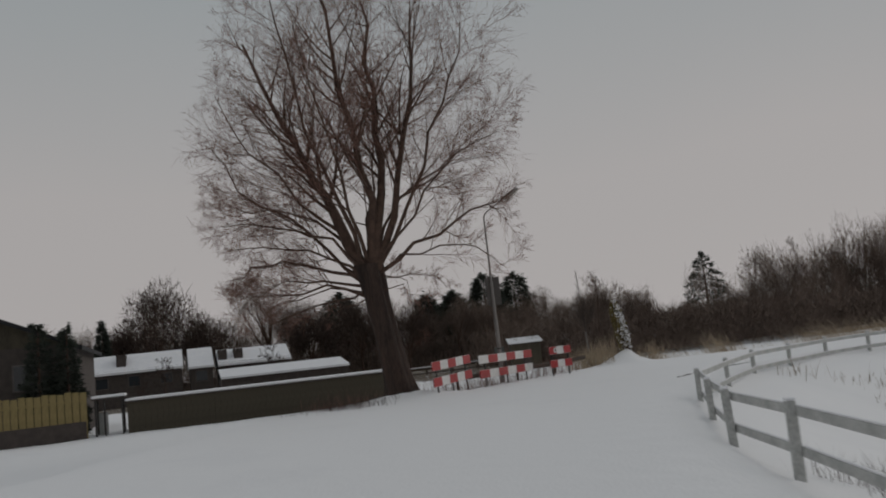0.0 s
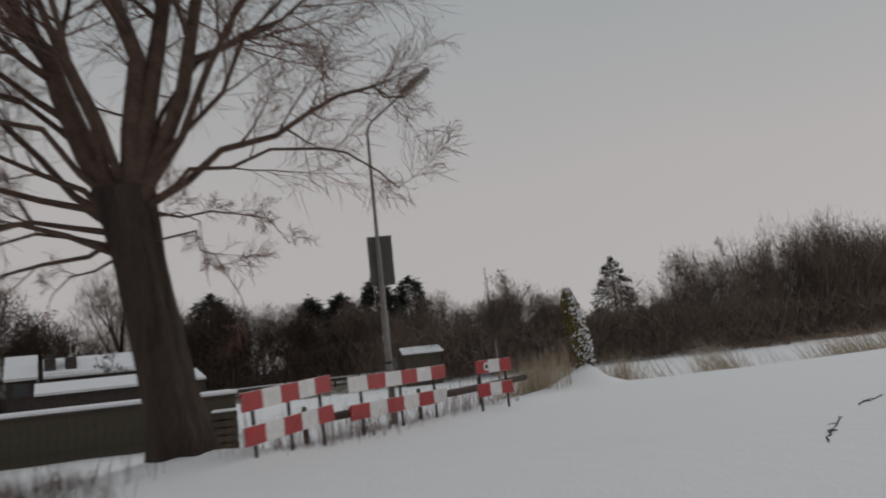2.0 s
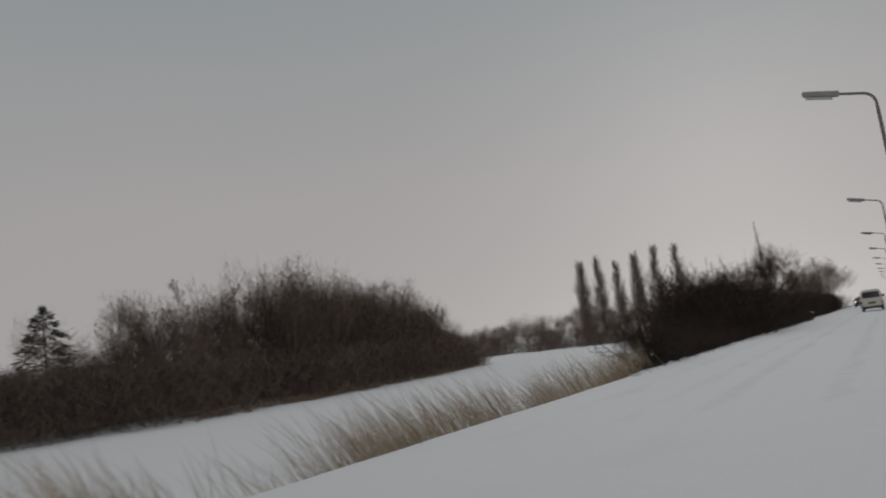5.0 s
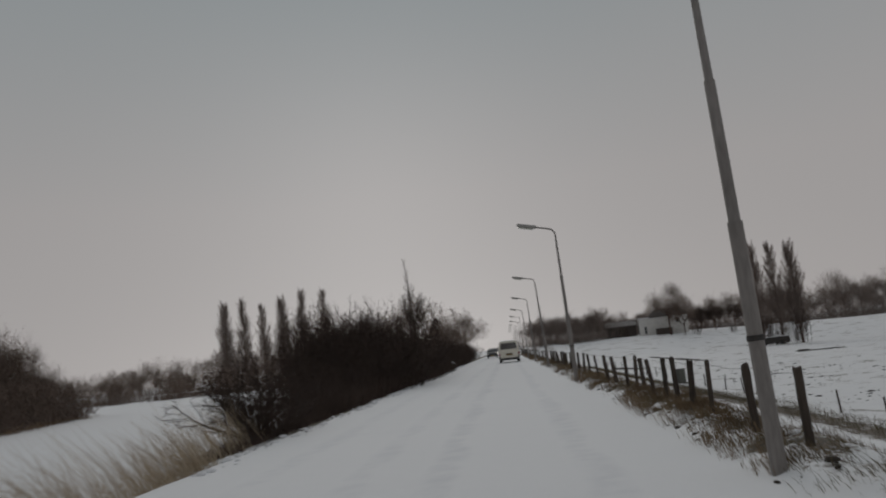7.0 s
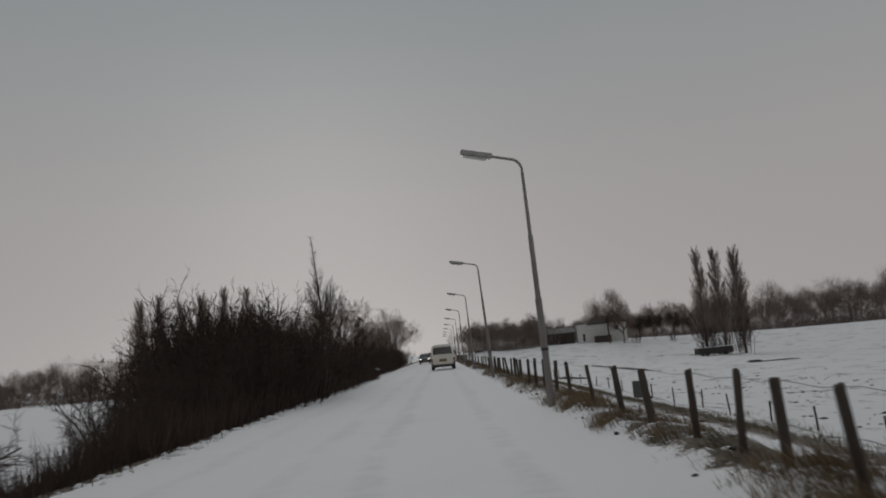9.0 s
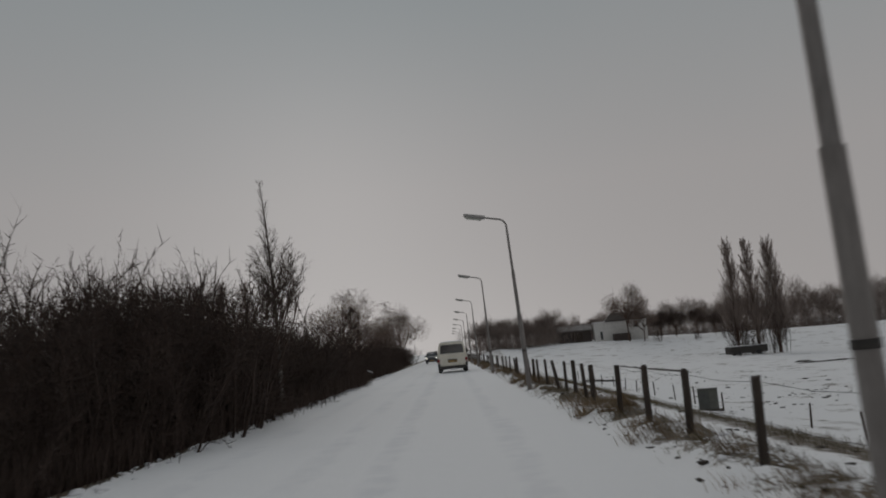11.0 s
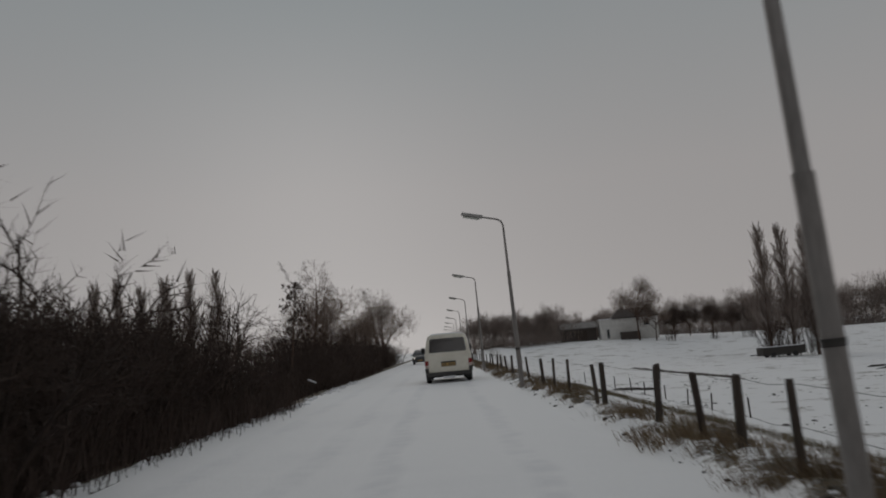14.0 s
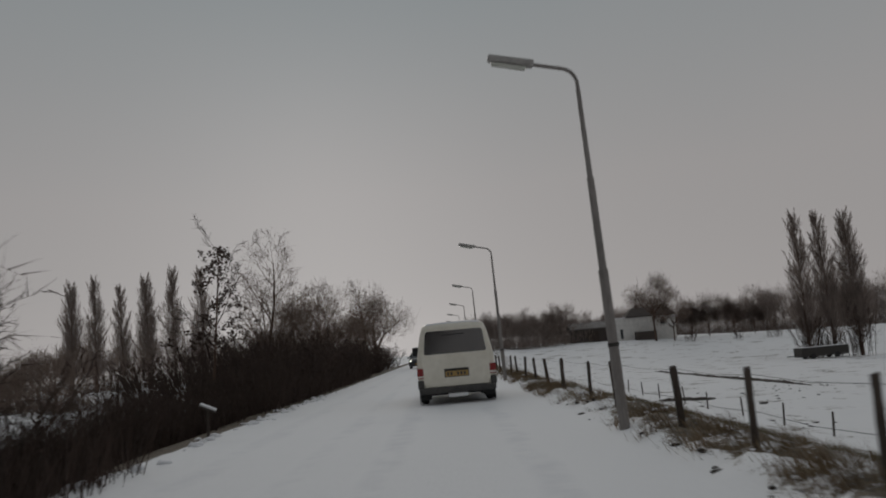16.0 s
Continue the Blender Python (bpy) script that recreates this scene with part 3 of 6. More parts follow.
def shrub_mesh(seed, height, radius, stems=14, dense=1.0, least=0.0054, lean=0.32, mat=SHRUB, r=0.03):
    rng = np.random.default_rng(seed)
    spec = dict(pts=[6, 3, 2], wander=[0.13, 0.3, 0.2], up=[0.09, 0.08, 0.03], tip=[0.25, 0.4, 0.6], least=least, taper=0.25,
                thin=0.24, kids=[int(17 * dense), int(9 * dense), 0], angle=[40, 44, 0], ratio=[0.27, 0.42, 0], **{"from": [0.15, 0.0, 0]})
    out = [[], [], []]
    for _ in range(stems):
        a, q = rng.random() * 2 * math.pi, math.sqrt(rng.random())
        p = (math.cos(a) * q * radius * 0.72, math.sin(a) * q * radius * 0.72, -0.25)
        w = (math.cos(a) * q * lean + rng.normal() * 0.15, math.sin(a) * q * lean + rng.normal() * 0.15, 1)
        grow(rng, p, w, height * (0.82 + 0.2 * rng.random()), r * (0.6 + 0.7 * rng.random()), 0, out, spec)
    return to_mesh_by_level("woody_base", out[:1], [4], [mat]), to_mesh_by_level("crown", out[1:], [0, 0], [mat])


big_willow((-0.22, -21.95, 0.1))

# ---------- hedge and trees west of the northern road ----------
rs = random.Random(5)
SHRUBS = [shrub_mesh(20 + i, h, r, s, d) for i, (h, r, s, d) in enumerate([(2.9, 1.6, 15, 1.0), (2.8, 1.5, 15, 1.0), (3.2, 1.7, 15, 1.0), (2.4, 1.5, 14, 1.0), (2.6, 1.7, 15, 1.0)])]


def shrub(i, x, y, s=1.0, label="bare brown shrub in the roadside thicket", group="roadside thicket", sz=1.0):
    ob = new("shrub")
    ob.matrix_world = pose(x, y, gz(x, y), 0, 0, rs.uniform(0, 360)) @ Matrix.Diagonal((s, s, s * sz, 1))
    child("woody_base", SHRUBS[i][0], ob)
    child("crown", SHRUBS[i][1], ob)
    return tagged(ob, label, "shrub", group)


y = 21.3
while y < 150:
    # height of the thicket along the road
    h = np.interp(y, [17, 24, 29, 33, 37, 48, 56, 61, 63.5, 70, 76, 84, 100, 150], [0.4, 0.5, 0.76, 1.1, 1.56, 1.45, 1.5, 1.4, 0.6, 0.52, 1.0, 1.4, 1.36, 1.2])
    for x0, k in ((-5.9, 0.82), (-7.5, 0.95), (-9.3, 1.0)):
        if (x0 < -9 and (60 < y < 75 or y < 31)) or (x0 < -7 and y < 25):
            continue
        s = h * k * rs.uniform(0.88, 1.05) * (np.interp(y, [38, 41, 49, 52], [1, 1.3, 1.25, 1]) if x0 < -9 else (np.interp(y, [46, 51, 62, 66], [1, 0.68, 0.62, 1]) if x0 > -6 else 1))
        shrub(rs.randrange(5), x0 + rs.uniform(-0.5, 0.5) - (0.6 if y > 78 else 0) - (1.0 if 40.5 < y < 46.5 else 0), y + rs.uniform(-0.5, 0.5), s)
    if 27 < y < 61:
        shrub(rs.randrange(5), -6.7 + rs.uniform(-0.4, 0.4) - (1.0 if 40.5 < y < 46.5 else 0), y + 0.6, h * (0.93 if y < 48 else 0.78) * rs.uniform(0.9, 1.1))
    y += 1.35 if y < 62 else (1.9 if y < 90 else 3.5)
for k in range(22):
    shrub(3, rs.uniform(-15, -9), rs.uniform(61, 80), rs.uniform(0.35, 0.5), "low dark scrub behind the hedge", "low scrub")
# dense low growth where the thicket dips
kept_state = rs.getstate()
for k in range(34):
    shrub(rs.randrange(5), rs.uniform(-8.6, -6.0), 60 + k * 0.38, rs.uniform(0.42, 0.55), "low dark tangled shrub where the thicket dips", "low scrub")
for k in range(8):
    shrub(k % 5, rs.uniform(-10.4, -8.8), 41.5 + k * 0.95, rs.uniform(1.4, 1.55), "tall bare bush standing above the thicket", "roadside thicket", 1.32)
for k in range(18):
    shrub(k % 5, rs.uniform(-9.0, -7.0), 51 + k * 0.58, rs.uniform(1.2, 1.4), "dense dark shrub deep in the thicket", "roadside thicket")
rs.setstate(kept_state)
# wide bush with thick arms at the start of the thicket


def bush_meshes(seed, arms, height):
    rng = np.random.default_rng(seed)
    spec = dict(pts=[7, 5, 3], wander=[0.13, 0.2, 0.25], up=[0.07, 0.05, 0.02], tip=[0.25, 0.35, 0.6], least=0.004,
                thin=0.42, kids=[13, 11, 0], angle=[44, 46, 0], ratio=[0.42, 0.5, 0], **{"from": [0.25, 0.15, 0]})
    out = [[], [], []]
    for k in range(arms):
        a, el = 2 * math.pi * (k + rng.random()) / arms, rng.uniform(0.25, 1.35)
        w = (math.cos(a) * math.cos(el), math.sin(a) * math.cos(el), math.sin(el))
        p = (math.cos(a) * 0.2, math.sin(a) * 0.2, rng.uniform(-0.1, 0.35))
        grow(rng, p, w, height * rng.uniform(0.7, 1.05), rng.uniform(0.03, 0.055), 0, out, spec)
    base = [([(0, 0, -0.35), (0.03, 0, 0.15), (0.0, 0.03, 0.55)], [0.3, 0.26, 0.16])]
    return tube_mesh("woody_base", base + out[0], 7, SHRUB), to_mesh_by_level("crown", out[1:], [4, 0], [SHRUB])


for x, y, s, seed, arms, lab in ((-5.7, 15.4, 0.72, 60, 30, "wide bare bush with thick spreading arms on the snowy bank"),
                                 (-7.3, 20.2, 0.55, 61, 18, "bare bush beside the start of the thicket")):
    bw = bush_meshes(seed, arms, 2.6)
    ob = new("bush")
    child("woody_base", bw[0], ob)
    child("crown", bw[1], ob)
    ob.matrix_world = pose(x, y, gz(x, y), 0, 0, 40 * s) @ Matrix.Scale(s, 4)
    tagged(ob, lab, "bush")



def birch_meshes(seed, h):
    """Slender birch: pale lower stem, dark leader and long rising lower branches that shorten to a point."""
    rng = np.random.default_rng(seed)
    way = [np.array([0.16 * math.sin(2.2 * t) - 0.38 * t ** 1.5, 0.03 * math.sin(7 * t + 1), -0.3 + t * (h + 0.3)]) for t in np.linspace(0, 1, 23)]
    rad = [0.066 * (1 - t) ** 0.8 + 0.005 for t in np.linspace(0, 1, 23)]
    out = [[], [], []]
    out[0].append((way[8:], rad[8:]))
    for k in range(64):
        t = 0.36 + 0.62 * ((k + rng.random()) / 64) ** 1.25
        a = rng.random() * 2 * math.pi
        ln = h * (0.25 * (1 - (t - 0.36) / 0.64) ** 1.9 + 0.04) * rng.uniform(0.65, 1.15)
        out_way = 0.75 - 0.3 * t
        spec = dict(pts=[7, 4, 2], wander=[0.07, 0.12, 0.1], up=[0.05, 0.03, 0.0], tip=[0.25, 0.4, 0.6], least=0.0034, thin=0.5,
                    kids=[max(4, int(ln * 12)), max(3, int(ln * 6)), 0], angle=[34, 38, 0], ratio=[0.36, 0.5, 0], **{"from": [0.2, 0.1, 0]})
        i = min(21, int(t * 22))
        p = way[i] + (way[i + 1] - way[i]) * (t * 22 - i)
        grow(rng, p, (math.cos(a) * out_way, math.sin(a) * out_way, 0.85), ln, 0.026 * (1 - t) + 0.006, 0, out, spec)
    return tube_mesh("trunk", [(way[:9], rad[:9])], 9, BIRCH), to_mesh_by_level("crown", out, [5, 3, 0], [BIRCH_TWIG])


birch_m = birch_meshes(73, 7.15)
place_tree(birch_m, -5.15, 44.9, gz(-5.15, 44.9), "slender birch with a pale trunk at the road's edge", name="birch_tree")
TREES = [bare_tree_meshes(80 + i, h, s, d, least=0.006, trunk_r=r, narrow=nw, last=(9, 0.85)) for i, (h, s, d, r, nw) in enumerate(
    [(8.0, 3.2, 0.95, 0.16, 40), (9.5, 3.6, 0.95, 0.2, 36), (7.0, 2.6, 0.95, 0.13, 34), (10.5, 4.0, 1.0, 0.24, 44)])]
for i, x, y, s, lab in ((0, -7.4, 47.0, 0.52, "bare tree standing in the thicket"),
                        (0, -7.9, 87.5, 0.84, "bare fan-shaped tree with pale twigs above the hedge"),
                        (0, -6.8, 128.0, 0.95, "bare tree at the road's bend")):
    place_tree(TREES[i], x, y, gz(x, y), lab, s, rs.uniform(0, 360), name="bare_tree")


DOME_AT = ((0, -8.2, 99.0, 0.98, "low round-crowned bare tree above the hedge"), (0, -6.2, 131.0, 1.25, "dark dense tree where the hedge ends"),
           (1, -7.4, 118.0, 0.95, "low dense tree in the hedge"))


def leafy_tree(x, y):
    """Thin tree that kept clusters of withered leaves."""
    rng = np.random.default_rng(9)
    t = tagged(new("leafy_tree"), "thin tree with clusters of withered dark leaves", "tree")
    t.matrix_world = pose(x, y, gz(x, y)) @ Matrix.Scale(0.96, 4)
    tm, cm = bare_tree_meshes(90, 5.6, 1.9, 0.5, (LIMB, SHRUB), least=0.006, trunk_r=0.075, clear=0.35, narrow=44, sway=0.015)
    child("trunk", tm, t)
    child("crown", cm, t)
    stem = np.array([v.co for v in tm.vertices])
    vs, fs = [], []
    for q in range(72):
        z = rng.uniform(2.5, 5.5)
        a, r = rng.random() * 2 * math.pi, (0.2 + 0.8 * rng.random()) * (1.65 - 0.36 * (z - 2.3))
        c = np.array([math.cos(a) * r, math.sin(a) * r, z]) + stem[np.argsort(abs(stem[:, 2] - z))[:12]].mean(axis=0) * (1, 1, 0)
        big = 0.085 if q % 3 == 0 else 0.05
        for _ in range(34 if q % 3 == 0 else 10):
            p = c + rng.normal(size=3) * big
            u, w = rng.normal(size=3), rng.normal(size=3)
            u /= np.linalg.norm(u)
            w = w - u * (w @ u)
            w /= np.linalg.norm(w)
            b = len(vs)
            vs += [p - u * 0.055, p + w * 0.034, p + u * 0.055, p - w * 0.034]
            fs.append([b, b + 1, b + 2, b + 3])
    child("withered_leaves", mesh_of("withered_leaves", vs, fs, SHRUB), t)
    return t


leafy_tree(-6.85, 75.6)

# ---------- poplars ----------


def poplar_meshes(seed, h):
    rng = np.random.default_rng(seed)
    spec = dict(pts=[8, 5, 3], wander=[0.004, 0.05, 0.1], up=[0.0, 0.15, 0.18], tip=[0.1, 0.3, 0.6], least=0.019, thin=0.22, taper=0.95,
                kids=[140, 30, 0], angle=[31, 27, 0], ratio=[0.25, 0.36, 0], **{"from": [0.08, 0.05, 0]})
    out = [[], [], []]
    grow(rng, (0, 0, -0.3), (0, 0, 1), h, h * 0.016, 0, out, spec)
    return tube_mesh("trunk", out[0], 6, LIMB), to_mesh_by_level("crown", out[1:], [3, 0], [HAZE_TWIG])


POP = [poplar_meshes(100 + i, 20.0) for i in range(3)]
for i, (x, y, s) in enumerate(((-82, 236, 1.18), (-75.5, 233, 1.2), (-68.8, 231, 1.1), (-62.5, 228.7, 1.14), (-56, 226, 1.2), (-49.5, 223.5, 1.16))):
    place_tree(POP[i % 3], x, y, gz(x, y), "tall narrow bare poplar in a row beyond the water", s, 50 * i, "poplar_tree", "poplars beyond the water")
for i, (x, y, s) in enumerate(((51.6, 168.0, 0.99), (55.5, 168.6, 1.0), (59.2, 168.6, 0.98))):
    place_tree(POP[(i + 1) % 3], x, y, gz(x, y), "tall narrow bare poplar standing in the snowy meadow", s, 70 * i, "poplar_tree", "poplars in the meadow")
for i, x, y, s, k in ((0, 51.5, 167.4, 1.5, 1.55), (1, 55.0, 168.0, 1.0, 1.3), (2, 58.6, 167.4, 1.45, 1.8), (4, 57.2, 168.6, 1.2, 1.4), (1, 52.6, 168.4, 1.3, 1.6)):
    shrub(i, x, y, s, "tall dense bare shrub at the foot of the poplars", "shrubs under the poplars", k)

# ---------- far woods ----------


def slips(p0, p1, r, rng):
    """Very many fine twigs: one pointed slip each from p0 to p1."""
    side = np.cross(p1 - p0, rng.normal(size=p0.shape))
    side = side / (np.linalg.norm(side, axis=1, keepdims=True) + 1e-9) * np.asarray(r)[:, None]
    v = np.stack([p0 - side, p0 + side, p1], 1).reshape(-1, 3)
    return v, np.arange(len(v)).reshape(-1, 3)


def round_crown(rng, h, w, n, clear, twig, fine, lobes=8):
    """A bare round-headed tree: trunk and limbs as tubes, and fine twigs in uneven lobes."""
    z0, rz = h * (1 + clear) / 2, h * (1 - clear) / 2
    size = np.array([w / 2, w / 2, rz])
    d = rng.normal(size=(lobes, 3))
    d[:, 2] = np.abs(d[:, 2]) * 0.9 - 0.35
    d /= np.linalg.norm(d, axis=1, keepdims=True)
    cen = np.concatenate([[[0, 0, z0]], d * size * rng.uniform(0.5, 0.68, (lobes, 1)) + [0, 0, z0]])
    rad = np.concatenate([[0.55], rng.uniform(0.3, 0.46, lobes)])[:, None] * size
    lean = rng.normal(size=2) * 0.03 * h
    trunk = [([(0, 0, -0.3), (lean[0] * 0.4, lean[1] * 0.4, h * 0.3), (lean[0], lean[1], z0)], [h * 0.017, h * 0.012, h * 0.005])]
    boughs = []
    for c, q in zip(cen[1:], rad[1:]):
        t = rng.uniform(0.25, 0.75)
        p = np.array([lean[0] * t, lean[1] * t, h * clear * 0.8 + (z0 - h * clear * 0.8) * t * 0.8])
        m = (p + c) / 2 + rng.normal(size=3) * 0.03 * h + np.array([0, 0, 0.02 * h])
        trunk.append(([p, m, c], [h * 0.008, h * 0.0055, h * 0.003]))
        for _ in range(6):
            a = m + (c - m) * rng.uniform(0.2, 1.0)
            u = rng.normal(size=3)
            u[2] = abs(u[2])
            b = c + u / np.linalg.norm(u) * q * 0.95
            boughs.append(([a, (a + b) / 2 + rng.normal(size=3) * 0.012 * h, b], [h * 0.0028, h * 0.002, h * 0.0009]))
    k = rng.integers(0, lobes + 1, n)
    u = rng.normal(size=(n, 3))
    u *= (rng.random((n, 1)) ** 0.42) / np.linalg.norm(u, axis=1, keepdims=True)
    p0 = cen[k] + u * rad[k]
    way = p0 - np.array([0, 0, h * clear * 0.5])
    way = way / np.linalg.norm(way, axis=1, keepdims=True) * 0.8 + rng.normal(size=(n, 3)) * 0.5
    p1 = p0 + way * (twig * h * rng.uniform(0.5, 1.4, (n, 1)))
    return trunk, boughs, p0, p1, fine * rng.uniform(0.6, 1.3, n)


def round_tree_meshes(seed, h, w, n, clear=0.2, twig=0.06, fine=0.012, mats=(LIMB, FAR_TWIG), lobes=9):
    rng = np.random.default_rng(seed)
    trunk, boughs, p0, p1, r = round_crown(rng, h, w, n, clear, twig, fine, lobes)
    v1, f1 = tubes(boughs, 3)
    v2, f2 = slips(p0, p1, r, rng)
    return tube_mesh("trunk", trunk, 6, mats[0]), mesh_of("crown", np.concatenate([v1, v2]), f1.tolist() + (f2 + len(v1)).tolist(), mats[1])


def wood_stuff(name, spots, seed, label, n, width=0.75, under=3.0, low=400, twig=0.07, fine=0.009, clear=0.2, mat=FAR_TWIG):
    """Far woods: many bare round-crowned trees and undergrowth in one mesh. spots: (x, y, height)."""
    rng = np.random.default_rng(seed)
    vs, fs, base = [], [], 0

    def add(v, f):
        nonlocal base
        vs.append(v)
        fs.extend((f + base).tolist())
        base += len(v)

    for x, y, h in spots:
        at = np.array([x, y, gz(x, y)])
        trunk, boughs, p0, p1, r = round_crown(rng, h, h * width * rng.uniform(0.8, 1.25), n, clear * rng.uniform(0.6, 1.3), twig, fine, 6)
        for polys, sides in ((trunk, 4), (boughs[::2], 3)):
            v, f = tubes(polys, sides)
            add(v + at, f)
        v, f = slips(p0 + at, p1 + at, r, rng)
        add(v, f)
        m = low
        a, q = rng.random(m) * 2 * math.pi, np.sqrt(rng.random(m)) * 3.2 * under / 3
        u = np.stack([x + np.cos(a) * q, y + np.sin(a) * q, np.full(m, at[2] - 0.2) + rng.random(m) ** 1.7 * under * 0.75], 1)
        d = np.stack([rng.normal(size=m) * 0.5, rng.normal(size=m) * 0.5, rng.uniform(0.3, 1.0, m)], 1) * (rng.uniform(0.15, 0.45, m) * under)[:, None]
        v, f = slips(u, u + d, np.full(m, fine * 1.7), rng)
        add(v, f)
    ob = new(name, mesh_of(name, np.concatenate(vs), fs, mat))
    return tagged(ob, label, "woods", kind="stuff")


def band(n, seed, f):
    rng = np.random.default_rng(seed)
    return [f(rng, i / max(1, n - 1)) for i in range(n)]


def shore_band(rng, t):
    y = 3.5 + 81.5 * t + rng.normal() * 0.8
    d = 1.5 + abs(rng.normal()) * 7
    top = np.interp(y, [-12, 4, 8, 14, 17.5, 24, 28, 32, 36, 39, 46, 52, 60, 68, 75, 82, 86], [4.6, 4.8, 6.4, 6.2, 4.0, 4.3, 6.2, 7.6, 8.3, 9.6, 11.4, 10.5, 10.4, 9.4, 7.2, 4.8, 3.8])
    return (float(shore_x(y)) - d, y, top * rng.uniform(0.9, 1.2) * (0.95 + 0.012 * d))


wood_stuff("bare_woods", band(168, 1, shore_band), 2, "bare brown woods along the far bank of the frozen water", 950, 0.6, 4.6, 540, 0.065, 0.0165, 0.05)
wood_stuff("garden_woods", band(84, 3, lambda g, t: (-84 - abs(g.normal()) * 9, -62 + 88 * t + g.normal(), g.uniform(8.6, 12.0) * (1 if t < 0.7 else 0.85))), 4, "bare trees behind the gardens", 860, 0.8, 5.5, 380, 0.065, 0.024, 0.1)
# the next two far woods and this one take the haze-paled twig colour
wood_stuff("distant_woods", band(56, 5, lambda g, t: (-135 + 105 * t + g.normal() * 3, 262 - 18 * t + abs(g.normal()) * 14, g.uniform(7.5, 13.5))), 6, "distant bare trees beyond the snowfield", 800, 0.95, 4.0, 160, 0.1, 0.028, 0.1, HAZE_TWIG)
def edge_tree(g, x):
    """The wood comes up to the meadow's edge as far as the barn and draws back behind the farm."""
    if x < 28:
        return x, 229 + abs(g.normal()) * 6, g.uniform(6.6, 9.4)
    return x, 262 + abs(g.normal()) * 8, g.uniform(5.5, 8.5)


wood_stuff("roadside_woods", band(56, 7, lambda g, t: edge_tree(g, 8 + 44 * t + g.normal() * 1.2)), 8, "far bare trees along the meadow's edge", 1000, 0.95, 6.0, 220, 0.1, 0.028, 0.1, HAZE_TWIG)
wood_stuff("meadow_woods", band(76, 9, lambda g, t: (56 + 125 * t + g.normal() * 3, 300 - 20 * t + abs(g.normal()) * 14, g.uniform(8.2, 15.0) * (0.9 + 0.45 * t))), 10, "dark line of bare trees behind the snowy meadow", 1150, 1.0, 8.0, 280, 0.09, 0.04, 0.1, HAZE_TWIG)
wood_stuff("western_woods", band(46, 11, lambda g, t: (-30 - 60 * t + g.normal() * 3, 118 + 40 * t + abs(g.normal()) * 10, g.uniform(4.2, 6.4))), 12, "low bare woods west of the hedge", 800, 0.9, 3.0, 300, 0.08, 0.02, 0.1)
farm_tree = round_tree_meshes(86, 12.0, 11.5, 4800, 0.2, 0.05, 0.026)
place_tree(farm_tree, 43.2, 218, gz(43.2, 218), "large round-crowned bare tree in front of the farmhouse", 1.2, 20, "bare_tree")
place_tree(farm_tree, 46.6, 217, gz(46.6, 217), "smaller bare tree in front of the farmhouse", 0.72, 140, "bare_tree")
for i, (x, y, s) in enumerate(((48.6, 214, 0.7), (57.8, 212, 0.55), (66, 215, 0.9), (76, 222, 0.7))):
    shrub(i % 5, x, y, s * 1.4, "small bare shrub in the snowy meadow", "meadow shrubs")
DOMES = [round_tree_meshes(95 + i, 6.6, 6.6, 6500, 0.06, 0.05, 0.0115, (LIMB, FAR_TWIG)) for i in range(2)]
for i, x, y, s, lab in DOME_AT:
    place_tree(DOMES[i], x, y, gz(x, y), lab, s, 70 * i + 3 * x, name="bare_tree")
# upright pale-twigged trees standing out of the woods on the far bank
PALE = [bare_tree_meshes(130 + i, h, 1.9, 0.8, (LIMB, HAZE_TWIG), least=0.009, trunk_r=0.11, clear=0.12, narrow=24, taper=0.5, last=(10, 0.7)) for i, h in enumerate((8.0, 9.0))]
for i, (x, y, s) in enumerate(((-42.0, 27.4, 0.92), (-42.5, 30.6, 0.98), (-46.0, 59.5, 1.12), (-46.5, 63.5, 1.06), (-47.0, 67.6, 1.0), (-47.5, 71.0, 0.86))):
    place_tree(PALE[i % 2], x, y, gz(x, y), "slender upright bare tree with pale twigs on the far bank", s, 75 * i, "bare_tree", "pale trees on the far bank")


